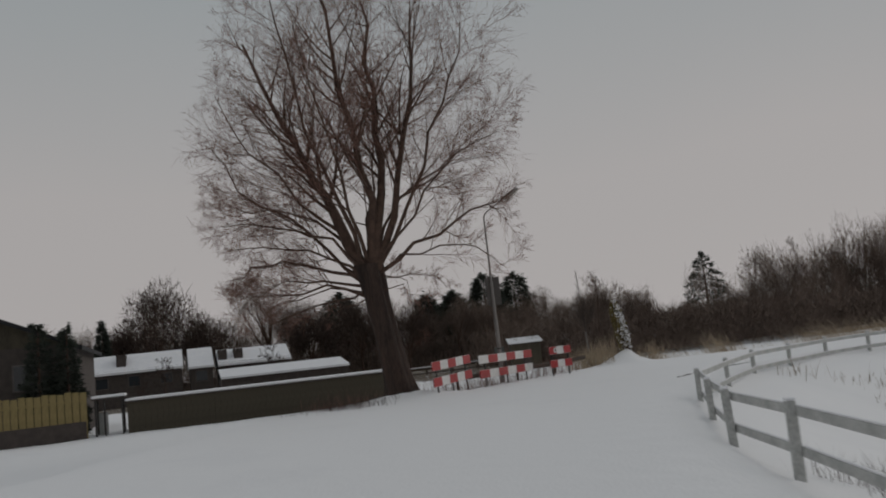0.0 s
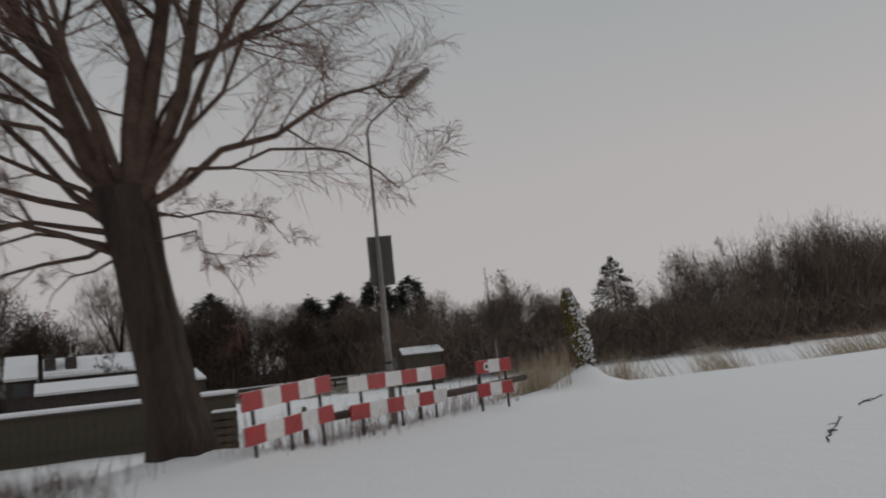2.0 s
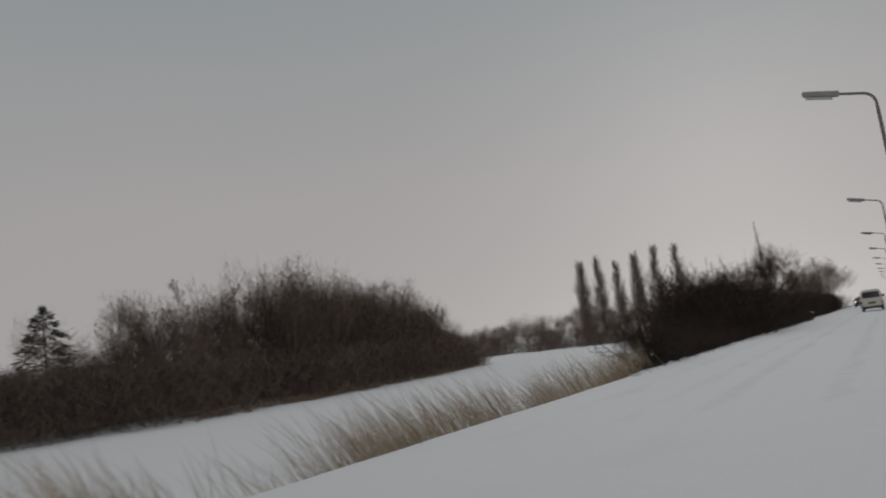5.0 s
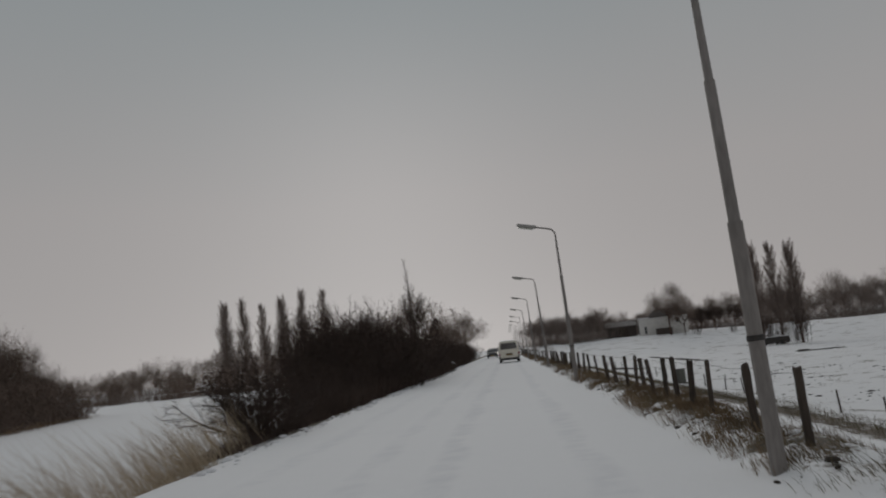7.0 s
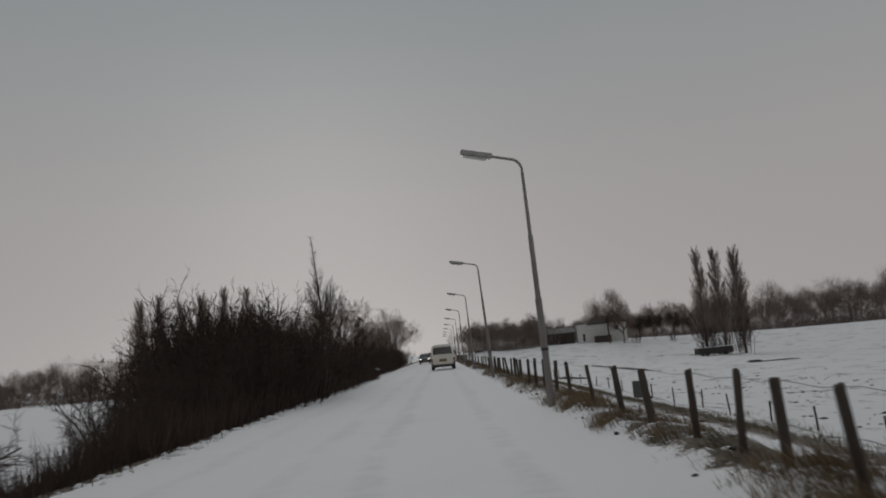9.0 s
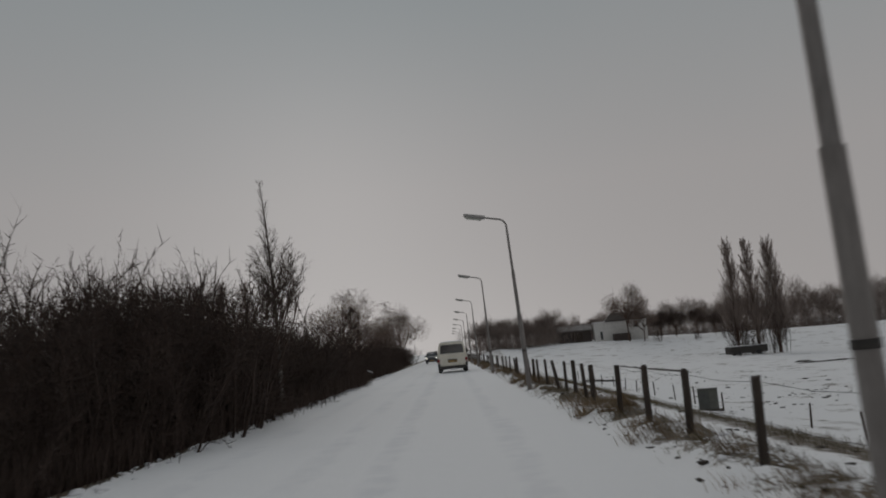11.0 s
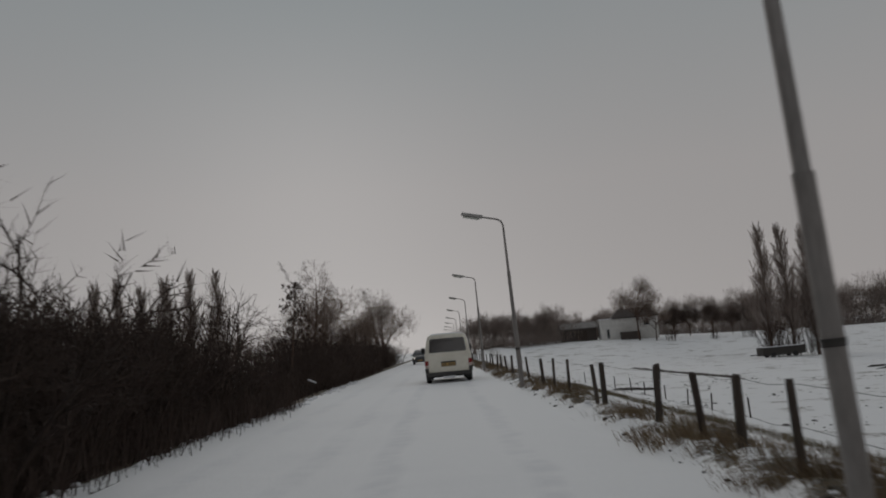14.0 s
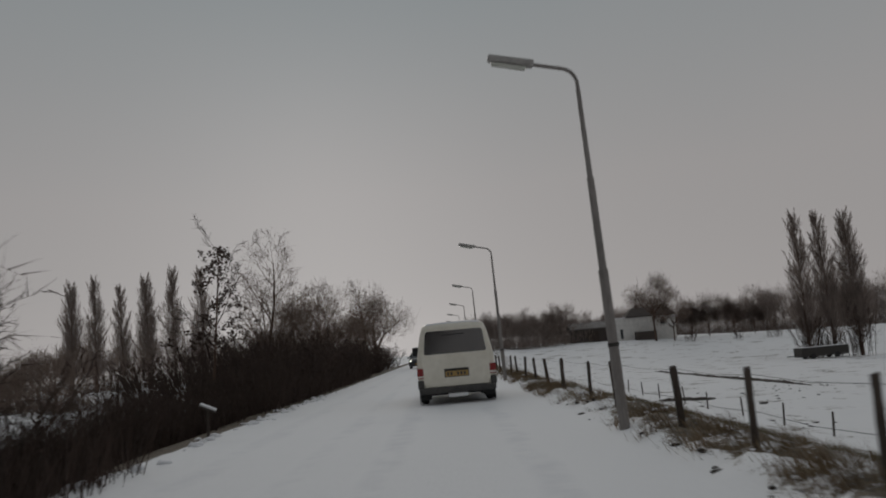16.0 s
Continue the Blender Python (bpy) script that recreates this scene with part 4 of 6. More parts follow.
def conifer(x, y, h, w, seed, label, layers=20, droop=0.28, power=0.72, size=1.0):
    """Conifer: trunk and tiers of needle boughs, each a drooping flat spray."""
    rng = np.random.default_rng(seed)
    t = tagged(new("conifer_tree"), label, "tree")
    t.matrix_world = pose(x, y, gz(x, y))
    child("trunk", tube_mesh("trunk", [([(0, 0, -0.3), (0.05, 0, h * 0.5), (0, 0.03, h)], [h * 0.022, h * 0.014, 0.02])], 7, LIMB), t)
    p0, p1 = [], []
    for i in range(layers):
        f = i / (layers - 1)
        reach = w * (1 - f) ** power + 0.12
        n = int(7 + 7 * (1 - f))
        for b in range(n):
            a = 2 * math.pi * (b + rng.random()) / n
            ln = reach * rng.uniform(0.72, 1.12)
            z = h * (0.06 + 0.92 * f) + rng.normal() * 0.018 * h
            m = int(28 + 46 * (1 - f))
            u = np.sqrt(rng.random(m)) * ln
            v = rng.normal(size=m) * (0.10 + 0.10 * (1 - u / ln)) * ln
            out, across = np.array([math.cos(a), math.sin(a), 0]), np.array([-math.sin(a), math.cos(a), 0])
            q = out * u[:, None] + across * v[:, None]
            q[:, 2] = z - droop * u * u / ln + rng.normal(size=m) * 0.16 * size
            way = out * 0.8 + across * (v / ln * 2.5)[:, None] + rng.normal(size=(m, 3)) * 0.25
            way[:, 2] -= droop * 0.6
            p0.append(q)
            p1.append(q + way * (0.42 * size * rng.uniform(0.6, 1.3, m))[:, None])
    p0, p1 = np.concatenate(p0), np.concatenate(p1)
    v, f = slips(p0, p1, np.full(len(p0), 0.06 * size), rng)
    child("foliage", mesh_of("foliage", v, f, NEEDLE), t, "dark green needles")
    return t


conifer(-82.0, 48.0, 12.6, 5.4, 1, "tall layered conifer above the bare woods", 15, 0.2, 0.62, 1.2)
for i, (x, y, h, w) in enumerate(((-100.0, -4.5, 12.6, 4.3), (-98.0, 8.6, 11.0, 3.2), (-94.4, 11.6, 11.0, 3.4), (-112.4, 23.9, 15.4, 4.5), (-118.0, 32.0, 15.4, 4.7))):
    conifer(x, y, h * 0.96, w * 1.05, 20 + i, "dark conifer among the bare trees beyond the gardens", 26, 0.02, 0.34, 1.9)
for i, (x, y, h, w) in enumerate(((-76, -36.2, 9.4, 1.7), (-76, -40.4, 8.8, 2.0), (-76, -43.5, 9.8, 2.6))):
    conifer(x, y, h, w, 30 + i, "slim dark conifer in the gardens", 20)
for i, (x, y, h, w) in enumerate(((-15.3, -32.8, 4.7, 0.75), (-15.2, -33.9, 4.9, 0.9))):
    conifer(x, y, h, w, 40 + i, "slim dark conifer at the corner of the gabled house", 14, 0.1, 0.6, 0.5)
GARDEN = [round_tree_meshes(110 + i, 10.0, 9.0, 6400, 0.05, 0.05, 0.029, (LIMB, SHRUB)) for i in range(2)]
for i, (x, y, s) in enumerate(((-80, -30.2, 1.38), (-81, -24.8, 1.08), (-82, -35.0, 0.9), (-79, -12.5, 1.0), (-80, -6.0, 1.0), (-79, 0.0, 0.95))):
    place_tree(GARDEN[i % 2], x, y, gz(x, y), "dense round-crowned garden tree, bare and dark", s, 60 * i, "bare_tree", "garden trees")
for i, (x, y, s) in enumerate(((52.5, 224, 0.66), (57.0, 227, 0.74), (62.0, 226, 0.7), (67.5, 229, 0.62))):
    place_tree(GARDEN[i % 2], x, y, gz(x, y), "dense dark round tree beside the farmhouse", s, 65 * i, "bare_tree", "dark trees by the farm")
HAZY = round_tree_meshes(112, 14.0, 9.5, 4200, 0.18, 0.05, 0.017)
for i, (x, y, s) in enumerate(((-86, -17.0, 1.1), (-88, -12.6, 0.86), (-84, 8.6, 0.72), (-84, 13.0, 0.66), (-78, 20.0, 0.7))):
    place_tree(HAZY, x, y, gz(x, y), "tall bare tree with a thin hazy crown behind the gardens", s, 80 * i, "bare_tree", "hazy garden trees")
SMALL = bare_tree_meshes(114, 4.0, 1.8, 0.6, (LIMB, SHRUB), least=0.012, trunk_r=0.07, clear=0.2, narrow=44)
for i, (x, y, s) in enumerate(((-58.5, -29.6, 1.0), (-59.0, -19.0, 1.05), (-58.0, -31.6, 0.7))):
    place_tree(SMALL, x, y, gz(x, y), "small bare garden tree before the snowy roofs", s, 100 * i, "bare_tree", "small garden trees")
FAR_ROUND = [round_tree_meshes(120 + i, 8.0, 8.6, 4200, 0.1, 0.05, 0.016) for i in range(2)]
for i, (x, y, s) in enumerate(((-29.5, 250.0, 2.9), (-19.5, 246.0, 2.0))):
    place_tree(FAR_ROUND[i], x, y, gz(x, y), "very large round-crowned bare tree far beyond the hedge", s, 40 * i, "bare_tree", "far round trees")
place_tree(birch_m, -38.5, 4.2, gz(-38.5, 4.2), "thin pale birch on the far bank", 1.1, 30, "birch_tree")
place_tree(TREES[2], -44.5, 8.4, gz(-44.5, 8.4), "thin bare tree on the far bank", 1.0, 80, "bare_tree")

# ---------- street lamps along the northern road ----------


def street_lamp(x, y, z, h=5.08, arm=0.44, head=0.6, tilt=14, turn=0):
    lamp = tagged(new("street_lamp"), "grey steel street lamp with a stepped pole and flat head", "street lamp", "lamps along the road")
    lamp.matrix_world = pose(x, y, z, 0, 0, turn)
    a = radians(tilt)
    child("base_tube", tube_mesh("base_tube", [([(0, 0, -0.2), (0, 0, 1.1), (0, 0, 2.15)], [0.07, 0.068, 0.066])], 14, POLE), lamp)
    child("middle_tube", tube_mesh("middle_tube", [([(0, 0, 2.13), (0, 0, 2.16), (0, 0, 3.42)], [0.066, 0.053, 0.049])], 14, POLE), lamp)
    child("upper_tube", tube_mesh("upper_tube", [([(0, 0, 3.40), (0, 0, 3.43), (0, 0, h - 0.42)], [0.049, 0.039, 0.031])], 12, POLE), lamp)
    pts = [(0, 0, h - 0.45)]
    for k in range(9):
        t = k / 8 * (math.pi / 2 - a)
        pts.append((-0.24 * (1 - math.cos(t)), 0, h - 0.33 + 0.24 * math.sin(t)))
    q = pts[-1]
    pts.append((q[0] - arm * math.cos(a), 0, q[2] + arm * math.sin(a)))
    child("arm", tube_mesh("arm", [(pts, [0.03] + [0.026] * (len(pts) - 1))], 10, POLE), lamp)
    e = pts[-1]
    bm = box_bm(-head, 0.04, -0.085, 0.085, -0.045, 0.055, 0.03)
    for v in bm.verts:
        k = 1 - 0.3 * min(1, -v.co.x / head)
        v.co.y *= k
    bmesh.ops.transform(bm, matrix=Matrix.Translation(e) @ Matrix.Rotation(a, 4, "Y"), verts=bm.verts)
    hd = part("lamp_head", bm, LAMP_GREY, lamp, "weathered grey lamp housing")
    bm = box_bm(-head + 0.06, -0.06, -0.065, 0.065, -0.095, -0.05, 0.02)
    for v in bm.verts:
        v.co.y *= 1 - 0.3 * min(1, -v.co.x / head)
    bmesh.ops.transform(bm, matrix=Matrix.Translation(e) @ Matrix.Rotation(a, 4, "Y"), verts=bm.verts)
    part("lens", bm, LENS, hd, "milky unlit lens")
    band_bm = bmesh.new()
    bmesh.ops.create_cone(band_bm, cap_ends=True, segments=14, radius1=0.075, radius2=0.075, depth=0.05, matrix=Matrix.Translation((0, 0, 1.15)))
    part("clamp_band", band_bm, DARK_STEEL, lamp)
    return lamp


first_lamp = street_lamp(2.12, 4.65, 0.0)
first_lamp.matrix_world = pose(2.12, 4.65, 0.0, 0, -1.1, 0)
for k, y in enumerate((24.05, 43.5, 62.65, 82.4, 101.2, 120.2, 139.3, 158.4, 177.5, 196.6)):
    x, lean = ((2.08, -0.95), (2.18, -2.3), (2.14, -1.5))[k] if k < 3 else (2.1, -1.0)
    copy_thing(first_lamp, pose(x, y, -0.02, 0, lean, (2, -2, 1)[k % 3]))

# lamp post with two signs at the bend
bend_lamp = street_lamp(-2.6, -17.84, 0.0, h=5.95, arm=1.15, head=0.8, tilt=12, turn=193)
tagged(bend_lamp, "grey street lamp carrying two signs seen from behind", "street lamp", "lamps along the road")
for s0, s1, turn in ((-0.205, 0.02, 6), (0.024, 0.275, -7)):
    bm = box_bm(s0, s1, -0.012, 0.012, 2.64, 3.61, 0.008)
    bmesh.ops.transform(bm, matrix=pose(0, 0, 0, 0, 0, -193) @ pose(-0.085, 0.03, 0, 0, 0, 71.5 + turn), verts=bm.verts)
    part("sign_panel", bm, SIGN_BACK, bend_lamp, "dark sign panel seen from behind")
part("sticker", box_bm(0.075, 0.082, -0.035, 0.035, 1.55, 1.68), WHITE, bend_lamp, "small pale sticker")

# ---------- fence of dark posts east of the road ----------
POST_Y = [5.43, 7.1, 9.05, 10.15, 11.15, 12.1, 13.25, 14.45, 15.45, 16.75, 18.5, 20.3, 22.45, 25.2, 27.3, 29.5, 31.4, 33.35, 35.7, 36.55, 38.0, 39.4,
          40.5, 42.95, 45.4, 46.65, 47.8, 49.75, 53.25, 53.95, 57.2, 59.4, 61.8, 65.35, 67.9, 71.3, 74.1, 77.0, 80.2]
# sideways lean of the nearer posts in degrees; the rest lean a little at random
POST_LEAN = {5.43: 0, 7.1: -1, 9.05: 2, 10.15: 3, 11.15: -2, 12.1: 1, 13.25: -7, 14.45: -3, 15.45: 2, 16.75: 0, 18.5: -6, 20.3: -5, 22.45: -6, 25.2: -3,
             29.5: 0, 31.4: 1, 33.35: 1, 40.5: -9, 42.95: -2, 39.4: 0, 38.0: 0, 47.8: -4, 53.25: 0, 53.95: -4, 57.2: 0, 59.4: 1}
POST_Y += [80.2 + 3.0 * k for k in range(1, 24)]


def post_mesh(seed):
    rng = np.random.default_rng(seed)
    k, lev = 9, [-0.4, 0.0, 0.25, 0.5, 0.7, 0.79, 0.81]
    vs = []
    for i, z in enumerate(lev):
        r = 0.052 - 0.005 * z - (0.012 if i == 6 else 0)
        for j in range(k):
            a = 2 * math.pi * j / k
            vs.append((math.cos(a) * r * (1 + rng.normal() * 0.06), math.sin(a) * r * (1 + rng.normal() * 0.06), z + (rng.normal() * 0.01 if i > 4 else 0)))
    fs = [[i * k + j, i * k + (j + 1) % k, (i + 1) * k + (j + 1) % k, (i + 1) * k + j] for i in range(len(lev) - 1) for j in range(k)]
    fs.append([(len(lev) - 1) * k + j for j in range(k)])
    return mesh_of("post", vs, fs, POST)


fence = tagged(new("post_fence"), "row of dark weathered wooden posts with sagging wire", "fence")
POSTS = [post_mesh(i) for i in range(5)]
rp = random.Random(3)
tops = []
for y in POST_Y:
    p = child("post", POSTS[rp.randrange(5)], fence)
    lean, fwd = POST_LEAN.get(y, rp.uniform(-5, 3)), rp.uniform(-3, 3)
    p.matrix_world = pose(2.65 + rp.uniform(-0.015, 0.015), y, -0.02, fwd, lean, 0) @ Matrix.Rotation(rp.uniform(0, 6.28), 4, "Z") @ Matrix.Diagonal((rp.uniform(0.66, 1.0),) * 2 + (rp.uniform(1.0, 1.08), 1))
    tops.append(y)
for zz in (0.765, 0.42):
    polys = []
    for a, b in zip(tops, tops[1:]):
        za, zb = zz, zz
        polys.append(([(2.71, a, za), (2.71, (a + b) / 2, (za + zb) / 2 - 0.03), (2.71, b, zb)], [0.0025] * 3))
    child("wire", tube_mesh("wire", polys, 4, WIRE), fence, "thin sagging fence wire")
# thin stakes of a second fence out on the meadow
stakes = tagged(new("stake_fence"), "thin low stakes standing in the snow beyond the ditch", "fence")
for k in range(24):
    y = 10 + k * 4.75 + rp.uniform(-0.3, 0.3)
    x = 13.6 + rp.uniform(-0.15, 0.15)
    s = child("stake", POSTS[k % 5], stakes)
    s.matrix_world = pose(x, y, gz(x, y), rp.uniform(-5, 5), rp.uniform(-4, 4), 60 * k) @ Matrix.Diagonal((0.8, 0.8, rp.uniform(1.05, 1.25), 1))

# ---------- white fence round the bend ----------
WF = [(27.6, -28.0), (24.6, -26.1), (22.0, -24.95), (19.6, -23.9), (17.3, -22.9), (15.3, -22.1), (13.4, -21.0), (10.75, -19.35), (8.3, -16.9), (6.0, -14.4), (4.85, -12.3),
      (3.6, -9.9), (2.95, -7.6), (2.75, -5.2), (2.7, -2.8), (2.68, -0.4), (2.66, 2.0)]
wf = tagged(new("white_fence"), "weathered white wooden fence with two rails, dusted with snow", "fence")
for i, (x, y) in enumerate(WF):
    z = -0.27
    bm = box_bm(-0.045, 0.045, -0.045, 0.045, -0.35, 0.68, 0.012)
    p = part("post", bm, WHITE_WOOD, wf)
    nx, ny = WF[min(i + 1, len(WF) - 1)]
    px, py = WF[max(i - 1, 0)]
    p.matrix_world = pose(x, y, z, rp.uniform(-2, 2), rp.uniform(-2, 2), math.degrees(math.atan2(ny - py, nx - px)))
    cap = part("snow_cap", box_bm(-0.048, 0.048, -0.048, 0.048, 0.68, 0.71, 0.014), SNOW, p)
for i in range(len(WF) - 1):
    (ax, ay), (bx, by) = WF[i], WF[i + 1]
    ln, ang = math.hypot(bx - ax, by - ay), math.atan2(by - ay, bx - ax)
    for zz, hh in ((0.585, 0.095), (0.215, 0.095)):
        za, zb = zz - 0.27, zz - 0.27
        bm = box_bm(0, ln, -0.08, -0.047, -hh / 2, hh / 2, 0.008)
        pitch = math.atan2(zb - za, ln)
        r = part("rail", bm, WHITE_WOOD, wf)
        m = Matrix.Translation((ax, ay, za)) @ Matrix.Rotation(ang, 4, "Z") @ Matrix.Rotation(-pitch, 4, "Y")
        r.matrix_world = m
        s = part("snow", box_bm(0.05, ln - 0.05, -0.078, -0.049, hh / 2, hh / 2 + 0.016, 0.006), SNOW, r)
for way, lab in (([(6.38, -16.90), (5.99, -16.39), (5.74, -16.02), (5.36, -15.50), (5.11, -15.08)], "long dark crooked branch half sunk in the snow"),
                 ([(4.57, -14.14), (4.38, -13.79), (4.38, -13.66), (4.16, -13.21), (4.05, -12.87)], "short dark broken branch half sunk in the snow")):
    rb = random.Random(len(lab))
    line, side = [], []
    for (ax, ay), (bx, by) in zip(way, way[1:]):
        for k in range(4):
            x, y = ax + (bx - ax) * k / 4 + rb.gauss(0, 0.012), ay + (by - ay) * k / 4 + rb.gauss(0, 0.012)
            line.append((x, y, gz(x, y) + rb.uniform(-0.012, 0.012)))
    for k in range(1, len(line) - 1, 3):
        x, y, z = line[k]
        dx, dy = rb.uniform(-0.09, 0.09), rb.uniform(-0.09, 0.09)
        side.append(([(x, y, z), (x + dx, y + dy, z + 0.02), (x + 1.6 * dx, y + 2 * dy, z + 0.015)], [0.007, 0.005, 0.003]))
    radii = [(0.016 - 0.0005 * k) * rb.uniform(0.7, 1.2) for k in range(len(line))]
    br = new("fallen_branch", tube_mesh("fallen_branch", [(line, radii)] + side, 7, POST))
    tagged(br, lab, "branch", "fallen branches by the fence")

# ---------- red and white road barriers ----------


def barrier(ax, ay, bx, by, boards, first_red=True, legs=2, h=1.0, sink=0.0):
    t = tagged(new("road_barrier"), "road barrier with two red and white boards on steel legs", "road barrier", "barriers at the bend")
    z = gz((ax + bx) / 2, (ay + by) / 2)
    ln = math.hypot(bx - ax, by - ay)
    t.matrix_world = pose(ax, ay, z - sink, 0, -math.degrees(sink / ln), math.degrees(math.atan2(by - ay, bx - ax)))
    for k in range(legs):
        x = ln * (0.12 + 0.76 * k / (legs - 1))
        part("leg", box_bm(x - 0.022, x + 0.022, 0.02, 0.06, -0.15, h + 0.02, 0.006), DARK_STEEL, t)
    for row, (z0, z1) in enumerate(((h - 0.26, h), (h - 0.72, h - 0.46))):
        bd = part("board", box_bm(0, ln, -0.014, 0.012, z0, z1, 0.004), WHITE, t, "white board with red blocks")
        w = ln / boards
        for k in range(boards):
            if (k + row * (boards % 2 == 0)) % 2 == (0 if first_red else 1):
                part("red_block", box_bm(k * w, (k + 1) * w, -0.02, 0.018, z0 + 0.004, z1 - 0.004), RED, bd, "red reflective block")
    return t


barrier(0.98, -21.36, -0.52, -19.66, 5, True, 3, 1.02, 0.1)
barrier(-0.86, -19.27, -2.85, -16.58, 6, False, 3, 1.0)
b3 = barrier(-2.4, -16.1, -2.82, -15.08, 3, True, 2, 1.0)
bm = bmesh.new()
bmesh.ops.create_cone(bm, cap_ends=True, segments=20, radius1=0.085, radius2=0.085, depth=0.006, matrix=pose(0.3, -0.0235, 0.87, 90, 0, 0))
disc = part("round_mark", bm, WHITE, b3, "small round white mark")
bm = bmesh.new()
bmesh.ops.create_cone(bm, cap_ends=True, segments=16, radius1=0.045, radius2=0.045, depth=0.006, matrix=pose(0.3, -0.0295, 0.87, 90, 0, 0))
part("dark_centre", bm, DARK_STEEL, disc)
log = new("low_rail", tube_mesh("low_rail", [([(-0.65, -20.45, 0.36), (-2.55, -17.45, 0.38), (-4.35, -15.1, 0.38), (-5.3, -13.3, 0.44)], [0.07, 0.075, 0.08, 0.07])], 9, POST))
tagged(log, "dark horizontal wooden rail behind the barriers", "rail")
for k, (x, y) in enumerate(((-0.95, -20.0), (-2.75, -17.2), (-4.5, -14.95))):
    ps = new("rail_post", POSTS[k])
    ps.matrix_world = pose(x - 0.05, y, gz(x, y) - 0.1) @ Matrix.Scale(0.85, 4)
    tagged(ps, "short dark post holding the low rail", "post", "posts of the low rail")

# ---------- ivy-clad stump ----------


def ivy_stump(x, y):
    rng = np.random.default_rng(4)
    t = tagged(new("ivy_stump"), "broken tree stump clad in yellowed ivy and caked with snow", "tree stump")
    t.matrix_world = pose(x, y, gz(x, y) - 0.15) @ Matrix.Diagonal((0.86, 0.86, 0.97, 1))
    pts = [(0.12, 0.05, -0.3), (0.1, 0.05, 0.4), (0.0, 0, 1.0), (-0.1, -0.05, 1.6), (-0.2, -0.12, 2.15)]
    child("trunk", tube_mesh("trunk", [(pts, [0.30, 0.22, 0.19, 0.16, 0.07])], 12, BARK), t)

    def leaves(name, n, mat, side, size, wide, label):
        vs, fs = [], []
        for _ in range(n):
            f = rng.random() ** 0.85
            z = 0.15 + f * 2.15
            c = np.array([np.interp(z, [0, 1, 2.15], [0.1, 0, -0.2]), np.interp(z, [0, 1, 2.15], [0.05, 0, -0.12]), z])
            a = side + rng.normal() * wide
            r = np.interp(z, [0, 1, 1.8, 2.3], [0.25, 0.28, 0.24, 0.08]) * rng.uniform(0.8, 1.25)
            p = c + np.array([math.cos(a) * r, math.sin(a) * r, 0])
            u, w = rng.normal(size=3), rng.normal(size=3)
            u /= np.linalg.norm(u)
            w = w - u * (w @ u)
            w /= np.linalg.norm(w)
            b = len(vs)
            s = size * rng.uniform(0.6, 1.3)
            vs += [p - u * s, p + w * s * 0.8 + u * s * 0.2, p + u * s, p - w * s * 0.8 + u * s * 0.2]
            fs.append([b, b + 1, b + 2, b + 3])
        tagged(child(name, mesh_of(name, vs, fs, mat), t, label), kind="stuff")

    leaves("ivy", 1900, IVY, 4.0, 0.046, 1.35, "yellowed ivy leaves")
    leaves("caked_snow", 650, SNOW, 0.1, 0.042, 0.75, "snow caked between the leaves")
    return t


ivy_stump(-5.85, -11.2)
# ---------- the van ----------


def loft(sections):
    k = len(sections[0])
    vs = [p for s in sections for p in s]
    fs = [[i * k + j, i * k + (j + 1) % k, (i + 1) * k + (j + 1) % k, (i + 1) * k + j] for i in range(len(sections) - 1) for j in range(k)]
    fs.append(list(range(k))[::-1])
    fs.append([(len(sections) - 1) * k + j for j in range(k)])
    return vs, fs


def van_section(y, z0, z1, w_low, w_top, r=0.12):
    """A body section: straight flanks, tumblehome above the waist, rounded roof edge."""
    half = [(w_low - 0.05, z0), (w_low, z0 + 0.08), (w_low, min(1.08, z1 - 0.2)), ((w_low * 0.35 + w_top * 0.65), z1 - (z1 - min(1.08, z1 - 0.2)) * 0.35),
            (w_top, z1 - r), (w_top - 0.035, z1 - 0.045), (w_top - 0.12, z1 - 0.01), (w_top * 0.5, z1 + 0.012)]
    right = [(x, y, z) for x, z in half]
    left = [(-x, y, z) for x, z in reversed(half)]
    return right + left


